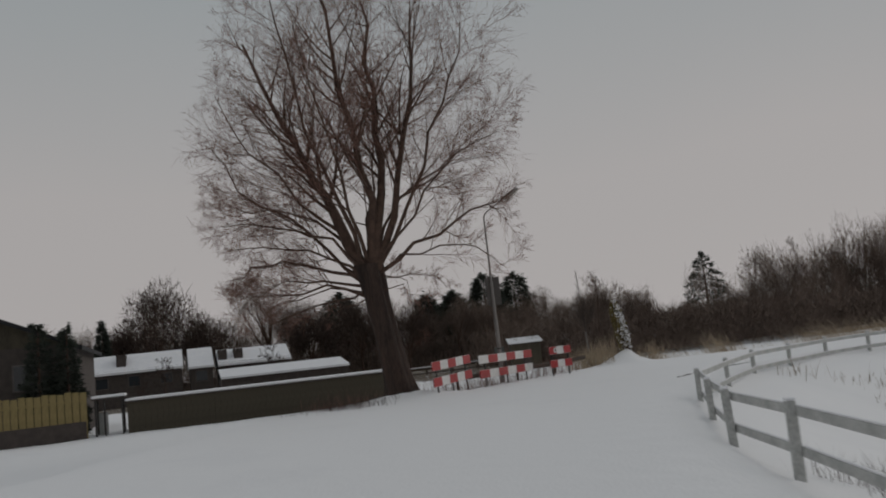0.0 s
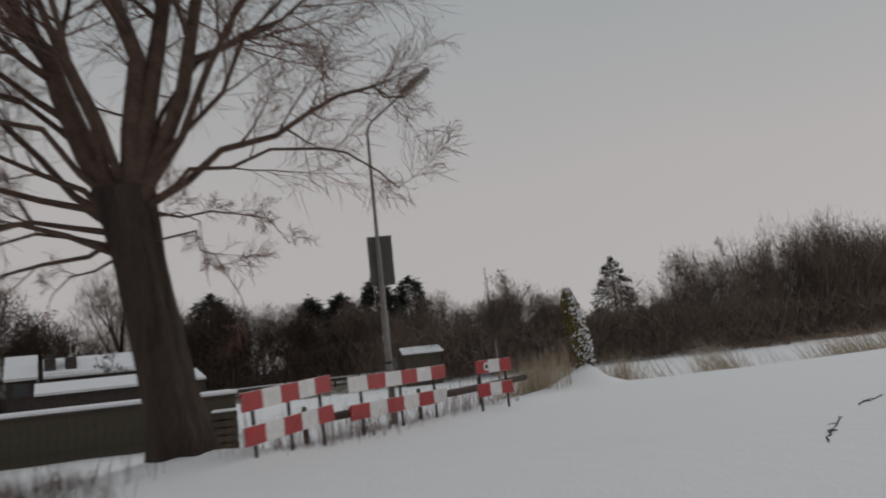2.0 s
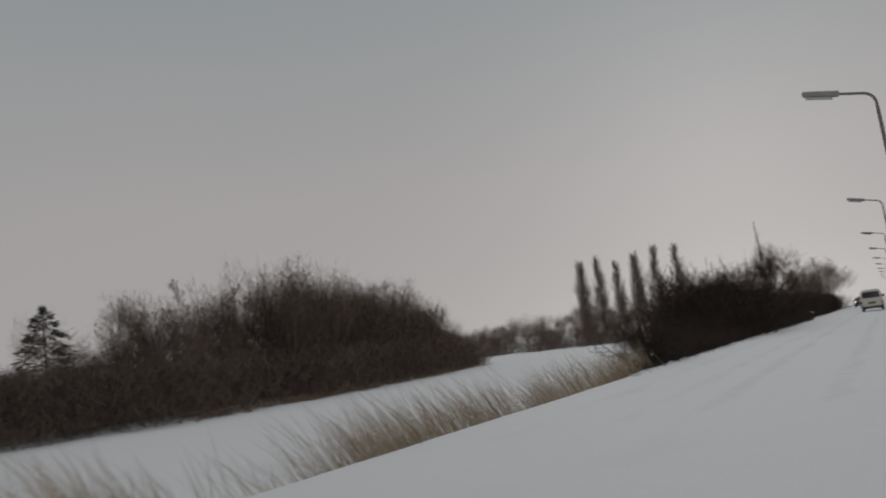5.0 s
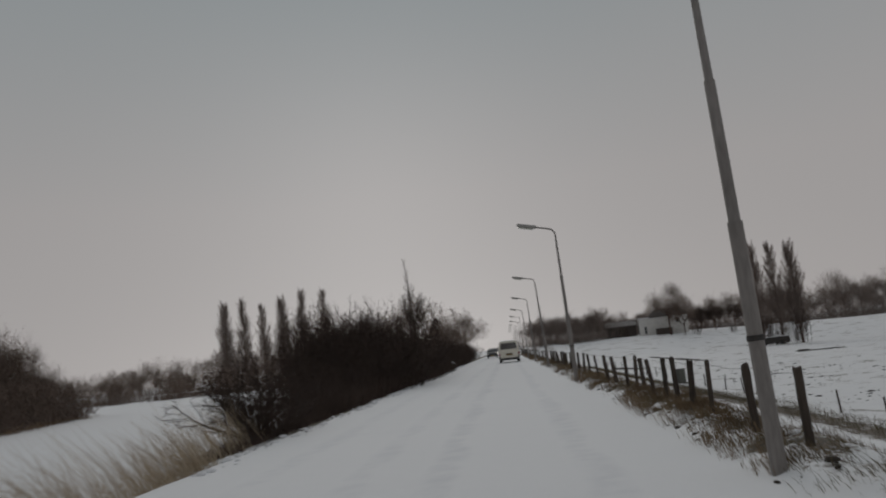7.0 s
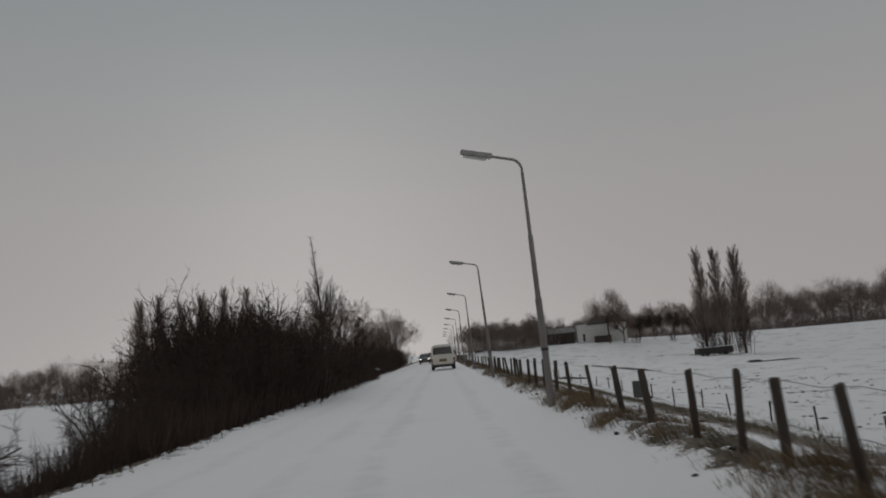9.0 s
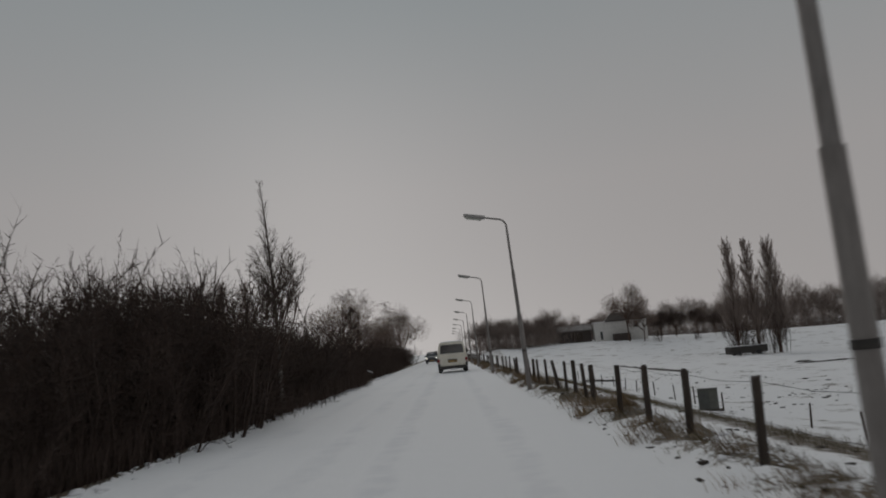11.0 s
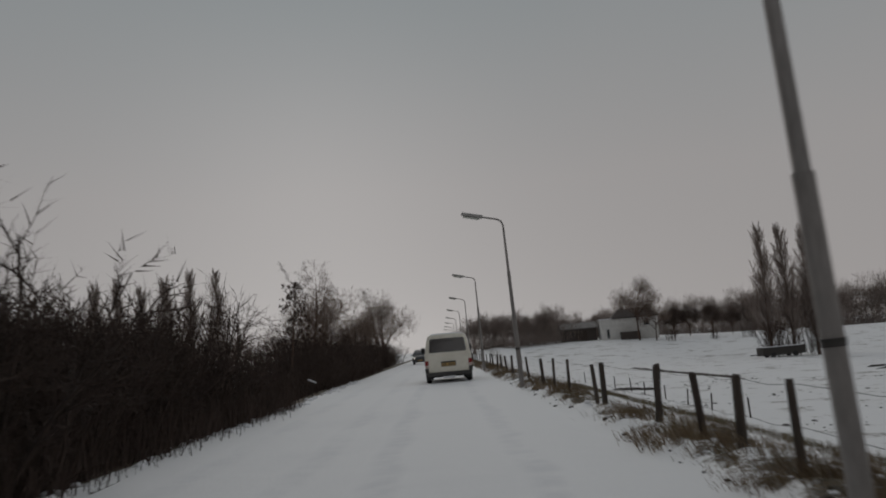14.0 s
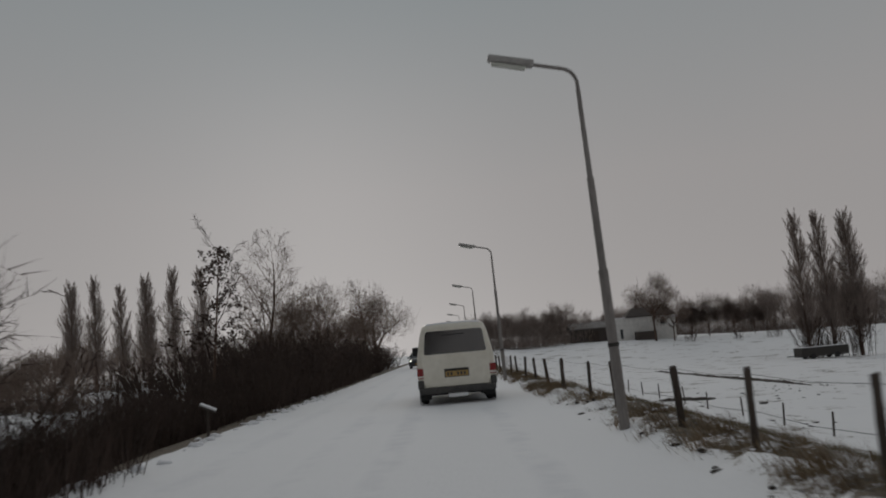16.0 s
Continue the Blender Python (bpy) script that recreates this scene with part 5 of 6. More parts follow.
def delivery_van(m):
    v = tagged(new("van"), "dirty white delivery van with dark rear window and snowy roof", "van")
    v.matrix_world = m
    secs = [van_section(-0.02, 0.40, 1.79, 0.86, 0.69), van_section(0.04, 0.34, 1.87, 0.91, 0.74), van_section(0.3, 0.32, 1.91, 0.92, 0.77), van_section(1.6, 0.34, 1.925, 0.92, 0.78),
            van_section(2.9, 0.34, 1.92, 0.92, 0.77), van_section(3.15, 0.34, 1.88, 0.92, 0.76), van_section(3.55, 0.34, 1.52, 0.915, 0.78), van_section(3.95, 0.34, 1.12, 0.91, 0.83),
            van_section(4.45, 0.36, 1.0, 0.89, 0.80), van_section(4.68, 0.40, 0.90, 0.82, 0.72), van_section(4.74, 0.46, 0.80, 0.76, 0.66)]
    vs, fs = loft(secs)
    me = mesh_of("body", vs, fs, VAN_WHITE, True)
    body = child("body", me, v, "dirty off-white bodywork")
    # roof snow
    vs, fs = loft([[(x, y, z) for x, z in ((0.66, zt), (0.62, zt + 0.03), (0.3, zt + 0.05), (-0.3, zt + 0.05), (-0.62, zt + 0.03), (-0.66, zt))] for y, zt in ((0.12, 1.865), (0.4, 1.893), (1.6, 1.915), (2.8, 1.91))])
    child("roof_snow", mesh_of("roof_snow", vs, fs, SNOW, True), v, "thin snow on the roof")
    # tailgate, slightly proud of the tail
    tg = bmesh.new()
    pts = [(-0.74, 0.43), (0.74, 0.43), (0.80, 0.62), (0.80, 1.05), (0.715, 1.66), (0.62, 1.80), (-0.62, 1.80), (-0.715, 1.66), (-0.80, 1.05), (-0.80, 0.62)]
    a = [tg.verts.new((x, -0.045 + 0.02 * max(0, z - 1.05), z)) for x, z in pts]
    b = [tg.verts.new((x, 0.03, z)) for x, z in pts]
    tg.faces.new(a)
    for k in range(len(pts)):
        tg.faces.new((a[k], b[k], b[(k + 1) % len(pts)], a[(k + 1) % len(pts)]))
    bmesh.ops.recalc_face_normals(tg, faces=tg.faces)
    gate = part("tailgate", tg, VAN_WHITE, v)
    gl = bmesh.new()
    pts = [(-0.735, 1.22), (-0.705, 1.19), (0.705, 1.19), (0.735, 1.22), (0.68, 1.68), (0.635, 1.73), (-0.635, 1.73), (-0.68, 1.68)]
    a = [gl.verts.new((x, -0.052 + 0.02 * (z - 1.05), z)) for x, z in pts]
    b = [gl.verts.new((x, -0.02, z)) for x, z in pts]
    gl.faces.new(a)
    for k in range(len(pts)):
        gl.faces.new((a[k], b[k], b[(k + 1) % len(pts)], a[(k + 1) % len(pts)]))
    bmesh.ops.recalc_face_normals(gl, faces=gl.faces)
    part("rear_window", gl, GLASS_DARK, gate, "dark rear window")
    part("wiper", box_bm(-0.3, 0.25, -0.068, -0.058, 1.62, 1.64, 0.003), BLACK, gate)
    # flat dark sheet painting the shade of a recess round the plate
    part("recess_shade", box_bm(-0.29, 0.29, -0.050, -0.046, 0.63, 0.83, 0.0), VAN_DIRT, gate)
    pl = part("number_plate", box_bm(-0.27, 0.27, -0.06, -0.051, 0.65, 0.77, 0.002), PLATE, gate, "yellow plate with dark bars")
    for k in range(6):
        if k not in (2,):
            part("bar", box_bm(-0.23 + k * 0.078, -0.18 + k * 0.078, -0.0635, -0.0605, 0.675, 0.745), VAN_DIRT, pl)
    part("handle", box_bm(-0.22, 0.22, -0.066, -0.046, 0.785, 0.83, 0.004), BLACK, gate, "black handle")
    part("rear_bumper", box_bm(-0.90, 0.90, -0.13, 0.12, 0.27, 0.42, 0.04), VAN_DIRT, v, "dirty black bumper")
    for s in (-1, 1):
        part("corner_guard", box_bm(s * 0.86 - 0.07, s * 0.86 + 0.07, -0.06, 0.3, 0.40, 0.60, 0.02), VAN_DIRT, v, "dirty black corner guard")
        lt = part("tail_light", box_bm(s * 0.855 - 0.075, s * 0.855 + 0.075, -0.05, 0.14, 0.64, 0.88, 0.012), TAIL_RED, v, "red tail light")
        part("reversing_lens", box_bm(s * 0.855 - 0.073, s * 0.855 + 0.073, -0.055, -0.045, 0.66, 0.705), TAIL_WHITE, lt)
        for y in (0.92, 3.84):
            bm = bmesh.new()
            bmesh.ops.create_cone(bm, cap_ends=True, segments=28, radius1=0.32, radius2=0.32, depth=0.2)
            bmesh.ops.bevel(bm, geom=bm.edges[:], offset=0.03, segments=2, affect="EDGES")
            bmesh.ops.transform(bm, matrix=pose(s * 0.80, y, 0.32, 0, 90, 0), verts=bm.verts)
            w = part("wheel", bm, RUBBER, v, "black tyre", True)
            bm = bmesh.new()
            bmesh.ops.create_cone(bm, cap_ends=True, segments=24, radius1=0.19, radius2=0.15, depth=0.03)
            bmesh.ops.transform(bm, matrix=pose(s * 0.905, y, 0.32, 0, 90 * s, 0), verts=bm.verts)
            part("rim", bm, RIM, w, "steel rim")
            bm = bmesh.new()
            bmesh.ops.create_cone(bm, cap_ends=True, segments=28, radius1=0.39, radius2=0.39, depth=0.01)
            bmesh.ops.transform(bm, matrix=pose(s * 0.918, y, 0.36, 0, 90, 0), verts=bm.verts)
            part("wheel_arch", bm, BLACK, v)
        part("mirror", box_bm(s * 1.0 - 0.09, s * 1.0 + 0.09, 3.25, 3.35, 1.18, 1.42, 0.03), BLACK, v, "black door mirror")
        gl = bmesh.new()
        pts = [(2.55, 1.16), (3.62, 1.16), (3.25, 1.66), (2.6, 1.66)]
        xo = lambda z: np.interp(z, [1.08, 1.9], [0.928, 0.80])
        a = [gl.verts.new((s * xo(z), y, z)) for y, z in pts]
        b = [gl.verts.new((s * (xo(z) - 0.05), y, z)) for y, z in pts]
        gl.faces.new(a)
        for k in range(4):
            gl.faces.new((a[k], b[k], b[(k + 1) % 4], a[(k + 1) % 4]))
        bmesh.ops.recalc_face_normals(gl, faces=gl.faces)
        part("side_window", gl, GLASS_DARK, v, "cab window")
        part("side_strip", box_bm(min(s * 0.915, s * 0.93), max(s * 0.915, s * 0.93), 0.9, 3.3, 0.98, 1.01), BLACK, v, "black rubbing strip")
        part("door_handle", box_bm(min(s * 0.915, s * 0.94), max(s * 0.915, s * 0.94), 2.55, 2.72, 1.03, 1.07, 0.005), BLACK, v)
        part("headlight", box_bm(s * 0.62 - 0.13, s * 0.62 + 0.13, 4.6, 4.73, 0.68, 0.82, 0.02), TAIL_WHITE, v, "clear headlight")
    ws = bmesh.new()
    pts = [(-0.72, 3.86, 1.20), (0.72, 3.86, 1.20), (0.66, 3.28, 1.80), (-0.66, 3.28, 1.80)]
    a = [ws.verts.new((x, y + 0.03, z + 0.02)) for x, y, z in pts]
    b = [ws.verts.new((x, y - 0.05, z - 0.04)) for x, y, z in pts]
    ws.faces.new(a)
    for k in range(4):
        ws.faces.new((a[k], b[k], b[(k + 1) % 4], a[(k + 1) % 4]))
    bmesh.ops.recalc_face_normals(ws, faces=ws.faces)
    part("windscreen", ws, GLASS_DARK, v)
    part("caked_snow", box_bm(-0.24, 0.24, -0.09, 0.1, 0.17, 0.265, 0.035), SNOW, v, "snow caked under the bumper")
    for x in (-0.76, 0.76):
        part("mud_flap", box_bm(x - 0.13, x + 0.13, 0.50, 0.52, 0.12, 0.40, 0.004), BLACK, v, "black mud flap")
    part("front_bumper", box_bm(-0.84, 0.84, 4.62, 4.80, 0.34, 0.56, 0.04), VAN_DIRT, v)
    part("underbody", box_bm(-0.8, 0.8, 0.1, 4.5, 0.22, 0.40, 0.02), BLACK, v)
    return v


delivery_van(pose(0.15, 71.3, gz(0.15, 71.3), 0, 0, 0.5))

# ---------- oncoming car and marker post ----------


def dark_car(m):
    t = tagged(new("hatchback_car"), "dark hatchback car with lit headlights far down the snowy road", "car")
    sec = []

    def ring(y, z0, z1, w, wt):
        half = [(w - 0.04, z0), (w, z0 + (z1 - z0) * 0.25), (w, z0 + (z1 - z0) * 0.55), (wt, z1 - (z1 - z0) * 0.08), (wt - 0.08, z1)]
        return [(x, y, z) for x, z in half] + [(-x, y, z) for x, z in reversed(half)]

    for y, z0, z1, w, wt in ((-2.0, 0.32, 0.62, 0.74, 0.68), (-1.9, 0.22, 0.78, 0.82, 0.76), (-0.9, 0.2, 0.95, 0.86, 0.78), (1.6, 0.2, 0.98, 0.86, 0.78), (1.95, 0.28, 0.92, 0.8, 0.72)):
        sec.append(ring(y, z0, z1, w, wt))
    v, f = loft(sec)
    child("body", mesh_of("body", v, f, CAR_DARK, True), t)
    sec = [ring(y, z0, z1, w, wt) for y, z0, z1, w, wt in ((-0.95, 0.9, 0.96, 0.76, 0.72), (-0.2, 0.9, 1.44, 0.77, 0.58), (1.1, 0.9, 1.48, 0.77, 0.6), (1.8, 0.9, 1.0, 0.74, 0.68))]
    v, f = loft(sec)
    child("cabin", mesh_of("cabin", v, f, GLASS_DARK, True), t)
    part("roof", box_bm(-0.56, 0.56, -0.1, 1.1, 1.45, 1.52, 0.03), CAR_DARK, t)
    for x in (-0.6, 0.6):
        bm = bmesh.new()
        bmesh.ops.create_uvsphere(bm, u_segments=12, v_segments=8, radius=0.1, matrix=pose(x, -1.93, 0.64) @ Matrix.Diagonal((1.3, 0.4, 0.9, 1)))
        part("headlight", bm, HEADLIGHT, t, "lit headlight")
        part("mirror", box_bm(x * 1.45 - 0.09, x * 1.45 + 0.09, -0.75, -0.62, 0.95, 1.08, 0.02), CAR_DARK, t)
    for x in (-0.78, 0.6):
        for y in (-1.25, 1.25):
            bm = bmesh.new()
            bmesh.ops.create_cone(bm, cap_ends=True, segments=18, radius1=0.3, radius2=0.3, depth=0.18, matrix=pose(x + 0.09, y, 0.3, 0, 90, 0))
            part("wheel", bm, RUBBER, t)
    part("plate", box_bm(-0.26, 0.26, -2.03, -2.01, 0.36, 0.47), PLATE, t, "yellow number plate")
    t.matrix_world = m


dark_car(pose(-2.35, 128.0, 0.0))
mk = tagged(new("marker_post"), "short dark marker post with a tilted snow-topped plate", "post")
mk.matrix_world = pose(-4.62, 67.3, gz(-4.62, 67.3), 0, 0, 12)
part("stake", box_bm(-0.024, 0.024, -0.024, 0.024, -0.3, 0.56, 0.006), POST, mk)
part("plate", box_bm(-0.17, 0.17, -0.09, 0.09, 0.0, 0.03, 0.006, None, pose(0, 0, 0.55, 0, 26, 0)), SIGN_BACK, mk)
part("snow_cap", box_bm(-0.16, 0.16, -0.085, 0.085, 0.03, 0.075, 0.02, None, pose(0, 0, 0.55, 0, 26, 0)), SNOW, mk, "cap of snow")

# ---------- gardens and houses in the south-west ----------


def garden_shed():
    t = tagged(new("long_shed"), "long low boarded shed with a snow-covered flat roof", "shed")
    ax, ay, bx, by = -13.6, -30.4, -12.3, -18.9
    ln = math.hypot(bx - ax, by - ay)
    t.matrix_world = pose(ax, ay, -0.65, 0, 0, math.degrees(math.atan2(by - ay, bx - ax)))
    part("wall", box_bm(0, ln, 0, 2.2, -0.3, 1.27, 0.01), SHED_WALL, t)
    n = 49
    bm = box_bm(0.003, ln / n - 0.003, -0.022, 0.0, -0.2, 1.27, 0.003)
    b0 = part("board", bm, SHED_WALL, t)
    for k in range(1, n):
        c = child("board", b0.data, t)
        c.location = (k * ln / n, 0.004 * (k % 3 - 1), 0)
    part("roof_edge", box_bm(-0.08, ln + 0.08, -0.12, 2.3, 1.27, 1.32, 0.01), DARK_WALL, t)
    part("roof_snow", box_bm(-0.06, ln + 0.06, -0.1, 2.28, 1.32, 1.43, 0.04), SNOW, t, "thick even snow on the roof")
    return t


garden_shed()
crate = tagged(new("slatted_box"), "small dark slatted box standing beside the willow", "box")
crate.matrix_world = pose(-5.0, -20.55, gz(-5.0, -20.55), 0, 0, 75)
for x in (-0.2, 0.2):
    for y in (-0.2, 0.2):
        part("post", box_bm(x - 0.03, x + 0.03, y - 0.03, y + 0.03, -0.2, 1.0, 0.006), POST, crate)
for k in range(6):
    for y in (-0.24, 0.232):
        part("slat", box_bm(-0.24, 0.24, y - 0.009, y + 0.009, 0.12 + 0.15 * k, 0.235 + 0.15 * k, 0.004), SHED_WALL, crate)
part("core", box_bm(-0.16, 0.16, -0.16, 0.16, -0.1, 0.9), DARK_WALL, crate)
part("snow_cap", box_bm(-0.23, 0.23, -0.23, 0.23, 1.0, 1.05, 0.02), SNOW, crate, "cap of snow")


def flat_roof(x, y0, y1, z0, z1, depth, label):
    t = tagged(new("low_outbuilding"), label, "outbuilding")
    t.matrix_world = pose(x, y0, gz(x, y0), 0, 0, 90)
    ln = y1 - y0
    h = z1 - gz(x, y0)
    part("wall", box_bm(0, ln, 0, depth, -0.4, h - 0.54), DARK_WALL, t)
    bm = bmesh.new()
    pts = [(0, -0.2, h - 0.35), (ln, -0.2, h - 0.35), (ln, depth, h + 0.38), (0, depth, h + 0.38)]
    a = [bm.verts.new(p) for p in pts]
    b = [bm.verts.new((p[0], p[1], p[2] - 0.18)) for p in pts]
    bm.faces.new(a)
    for k in range(4):
        bm.faces.new((a[k], b[k], b[(k + 1) % 4], a[(k + 1) % 4]))
    bmesh.ops.recalc_face_normals(bm, faces=bm.faces)
    part("roof_snow", bm, SNOW, t, "snow on the sloping roof")
    return t


flat_roof(-50.0, -24.9, -13.7, 0, 1.6, 4.0, "low outbuilding with a gently sloping snowy roof")


def row_house(y0, y1, label, chimneys=(), x=-64, eaves=2.1, ridge=3.9, wall=DARK_WALL):
    t = tagged(new("house"), label, "house", "houses behind the gardens")
    z = gz(x, y0)
    t.matrix_world = pose(x, y0, z, 0, 0, 90)
    ln, dp = y1 - y0, 7.0
    e, r = eaves - z, ridge - z
    part("wall", box_bm(0, ln, 0, dp, -0.4, e), wall, t)
    for k, (ya, yb) in enumerate(((-0.3, dp / 2), (dp / 2, dp + 0.3))):
        bm = bmesh.new()
        za, zb = (e - 0.15, r) if k == 0 else (r, e - 0.15)
        pts = [(-0.15, ya, za), (ln + 0.15, ya, za), (ln + 0.15, yb, zb), (-0.15, yb, zb)]
        a = [bm.verts.new(p) for p in pts]
        b = [bm.verts.new((p[0], p[1], p[2] - 0.22)) for p in pts]
        bm.faces.new(a)
        for q in range(4):
            bm.faces.new((a[q], b[q], b[(q + 1) % 4], a[(q + 1) % 4]))
        bmesh.ops.recalc_face_normals(bm, faces=bm.faces)
        part("roof", bm, SNOW, t, "snow-covered pitched roof")
    for g in (0.0, ln):
        bm = bmesh.new()
        vs = [bm.verts.new(p) for p in ((g - 0.02, 0, e - 0.02), (g - 0.02, dp, e - 0.02), (g - 0.02, dp / 2, r - 0.2), (g + 0.02, 0, e - 0.02), (g + 0.02, dp, e - 0.02), (g + 0.02, dp / 2, r - 0.2))]
        bm.faces.new((vs[0], vs[1], vs[2]))
        bm.faces.new((vs[5], vs[4], vs[3]))
        for q in range(3):
            bm.faces.new((vs[q], vs[3 + q], vs[3 + (q + 1) % 3], vs[(q + 1) % 3]))
        bmesh.ops.recalc_face_normals(bm, faces=bm.faces)
        part("gable", bm, wall, t)
    for cx in chimneys:
        part("dormer", box_bm(cx - 0.45, cx + 0.45, 0.8, 3.0, e, r - 0.1, 0.02), DARK_WALL, t, "dark dormer breaking the snowy roof")
    n = max(1, int(ln / 3))
    for k in range(n):
        c = ln * (k + 0.5) / n
        w = part("window", box_bm(c - 0.6, c + 0.6, -0.05, 0.02, e - 1.7, e - 0.6), SIGN_BACK, t, "grey window frame")
        part("pane", box_bm(c - 0.52, c + 0.52, -0.06, -0.052, e - 1.62, e - 0.68), PANE, w)
    return t


row_house(-49, -37.9, "dark house with a snow-covered pitched roof", (3,), eaves=3.0, ridge=4.8)
row_house(-37.0, -28.0, "dark house with a snowy roof and dormers", (3.3,), eaves=3.0, ridge=4.65)
row_house(-27.2, -25.0, "narrow dark house with a snowy roof", (), eaves=2.8, ridge=4.6)
row_house(-24.3, -17.2, "dark house with a patchy snowy roof", (0.4, 2.0), eaves=2.75, ridge=4.15)


def big_house():
    """Dark gabled house, its gable end towards the road, behind a yellowed board fence."""
    t = tagged(new("gabled_house"), "dark boarded house with a black pitched roof behind a board fence", "house")
    t.matrix_world = pose(-17.0, -44.9, -0.65, 0, 0, 90)
    wide, deep, eave, top = 12.2, 9.0, 4.15, 6.95
    part("wall", box_bm(0, wide, 0, deep, -0.3, eave), DARK_WALL, t)
    for g in (0.0, deep):
        bm = bmesh.new()
        a = [bm.verts.new((x, g - 0.02, z)) for x, z in ((0, eave), (wide, eave), (wide / 2, top - 0.2))]
        b = [bm.verts.new((x, g + 0.02, z)) for x, z in ((0, eave), (wide, eave), (wide / 2, top - 0.2))]
        bm.faces.new(a)
        bm.faces.new(b[::-1])
        for q in range(3):
            bm.faces.new((a[q], b[q], b[(q + 1) % 3], a[(q + 1) % 3]))
        bmesh.ops.recalc_face_normals(bm, faces=bm.faces)
        gable = part("gable", bm, SHED_WALL, t, "dark boarded gable")
        for k in range(1, 24):
            x = wide * k / 24
            zt = eave + (top - 0.2 - eave) * (1 - abs(x - wide / 2) / (wide / 2))
            part("batten", box_bm(x - 0.03, x + 0.03, g - 0.045 if g == 0 else g + 0.022, g - 0.022 if g == 0 else g + 0.045, eave, zt - 0.02), SHED_WALL, gable)
    for xa, xb, za, zb in ((-0.4, wide / 2, eave - 0.15, top), (wide / 2, wide + 0.4, top, eave - 0.15)):
        bm = bmesh.new()
        pts = [(xa, -0.45, za), (xb, -0.45, zb), (xb, deep + 0.45, zb), (xa, deep + 0.45, za)]
        a = [bm.verts.new(p) for p in pts]
        b = [bm.verts.new((p[0], p[1], p[2] - 0.2)) for p in pts]
        bm.faces.new(a)
        for q in range(4):
            bm.faces.new((a[q], b[q], b[(q + 1) % 4], a[(q + 1) % 4]))
        bmesh.ops.recalc_face_normals(bm, faces=bm.faces)
        part("roof", bm, DARK_ROOF, t, "black roof slope")
    for c in (7.6, 10.2):
        w = part("window", box_bm(c - 0.55, c + 0.55, -0.05, 0.02, 2.2, 3.4), SIGN_BACK, t, "grey window frame")
        part("pane", box_bm(c - 0.47, c + 0.47, -0.06, -0.052, 2.28, 3.32), PANE, w)
    return t


big_house()
bf = tagged(new("board_fence"), "yellowed upright board fence", "fence")
bf.matrix_world = pose(-13.5, -42.2, -0.65, 0, 0, 91)
b0 = part("board", box_bm(0.01, 0.27, -0.012, 0.012, -0.2, 1.95, 0.006), YELLOW_WOOD, bf)
for k in range(1, 36):
    c = child("board", b0.data, bf)
    c.location = (k * 0.285, 0.01 * (k % 2), -0.03 * (k % 3))
part("rail", box_bm(0, 10.2, 0.03, 0.08, 1.5, 1.6), YELLOW_WOOD, bf)
part("kickboard", box_bm(0, 10.2, -0.04, -0.0175, -0.2, 0.7), DARK_WALL, bf, "dark lower boards")


def garden_porch():
    t = tagged(new("garden_porch"), "small open porch with thin posts and a snowy roof", "porch")
    t.matrix_world = pose(-13.8, -31.75, -0.65, 0, 0, 90)
    for x in (0.1, 0.45, 1.15):
        part("post", box_bm(x - 0.04, x + 0.04, 0.0, 0.08, -0.1, 1.5), DARK_STEEL, t)
    for x in (0.1, 1.15):
        part("post", box_bm(x - 0.04, x + 0.04, 1.0, 1.08, -0.1, 1.5), DARK_STEEL, t)
    part("panel", box_bm(0.14, 0.5, 0.95, 1.0, -0.1, 0.95, 0.008), WHITE_WOOD, t, "pale weathered low panel")
    part("roof", box_bm(-0.05, 1.3, -0.1, 1.2, 1.5, 1.56), DARK_WALL, t)
    part("roof_snow", box_bm(-0.04, 1.29, -0.09, 1.19, 1.56, 1.68, 0.04), SNOW, t)
    return t


garden_porch()


def hut(x, y):
    t = tagged(new("garden_hut"), "small dark wooden hut with a snowy lean-to roof", "hut")
    t.matrix_world = pose(x, y, gz(x, y), 0, 0, 72)
    part("wall", box_bm(-1.3, 1.3, 0, 2.2, -0.3, 2.3, 0.02), SHED_WALL, t)
    bm = box_bm(-1.5, 1.5, -0.25, 2.4, 2.3, 2.44, 0.03)
    for v in bm.verts:
        v.co.z += 0.16 * (v.co.y + 0.25)
    part("roof", bm, SNOW, t, "snowy lean-to roof")
    part("door", box_bm(-0.4, 0.35, -0.03, 0.0, -0.1, 1.6, 0.01), DARK_WALL, t)
    bm = box_bm(-2.7, -1.9, 0.3, 1.1, 1.35, 2.2, 0.02)
    part("annex_leg", box_bm(-2.35, -2.25, 0.6, 0.7, -0.2, 1.35, 0.01), DARK_STEEL, t)
    part("annex", bm, BOX_GREY, t, "grey box on a post")
    return t


hut(-43.0, 0.6)
rail = tagged(new("garden_rail"), "low dark garden rail on short posts, topped with snow", "fence")
ax, ay, bx, by = -53.0, 2.2, -45.5, -21.0
ln = math.hypot(bx - ax, by - ay)
rail.matrix_world = pose(ax, ay, -0.65, 0, 0, math.degrees(math.atan2(by - ay, bx - ax)))
for k in range(9):
    part("post", box_bm(ln * k / 8 - 0.07, ln * k / 8 + 0.07, -0.06, 0.06, -0.3, 0.66, 0.01), POST, rail)
part("rail", box_bm(-0.1, ln + 0.1, -0.09, 0.09, 0.5, 0.72, 0.02), POST, rail)
part("lower_rail", box_bm(0, ln, -0.05, 0.05, 0.12, 0.24, 0.015), POST, rail)
part("rail_snow", box_bm(-0.08, ln + 0.08, -0.085, 0.085, 0.72, 0.80, 0.03), SNOW, rail, "ridge of snow on the rail")

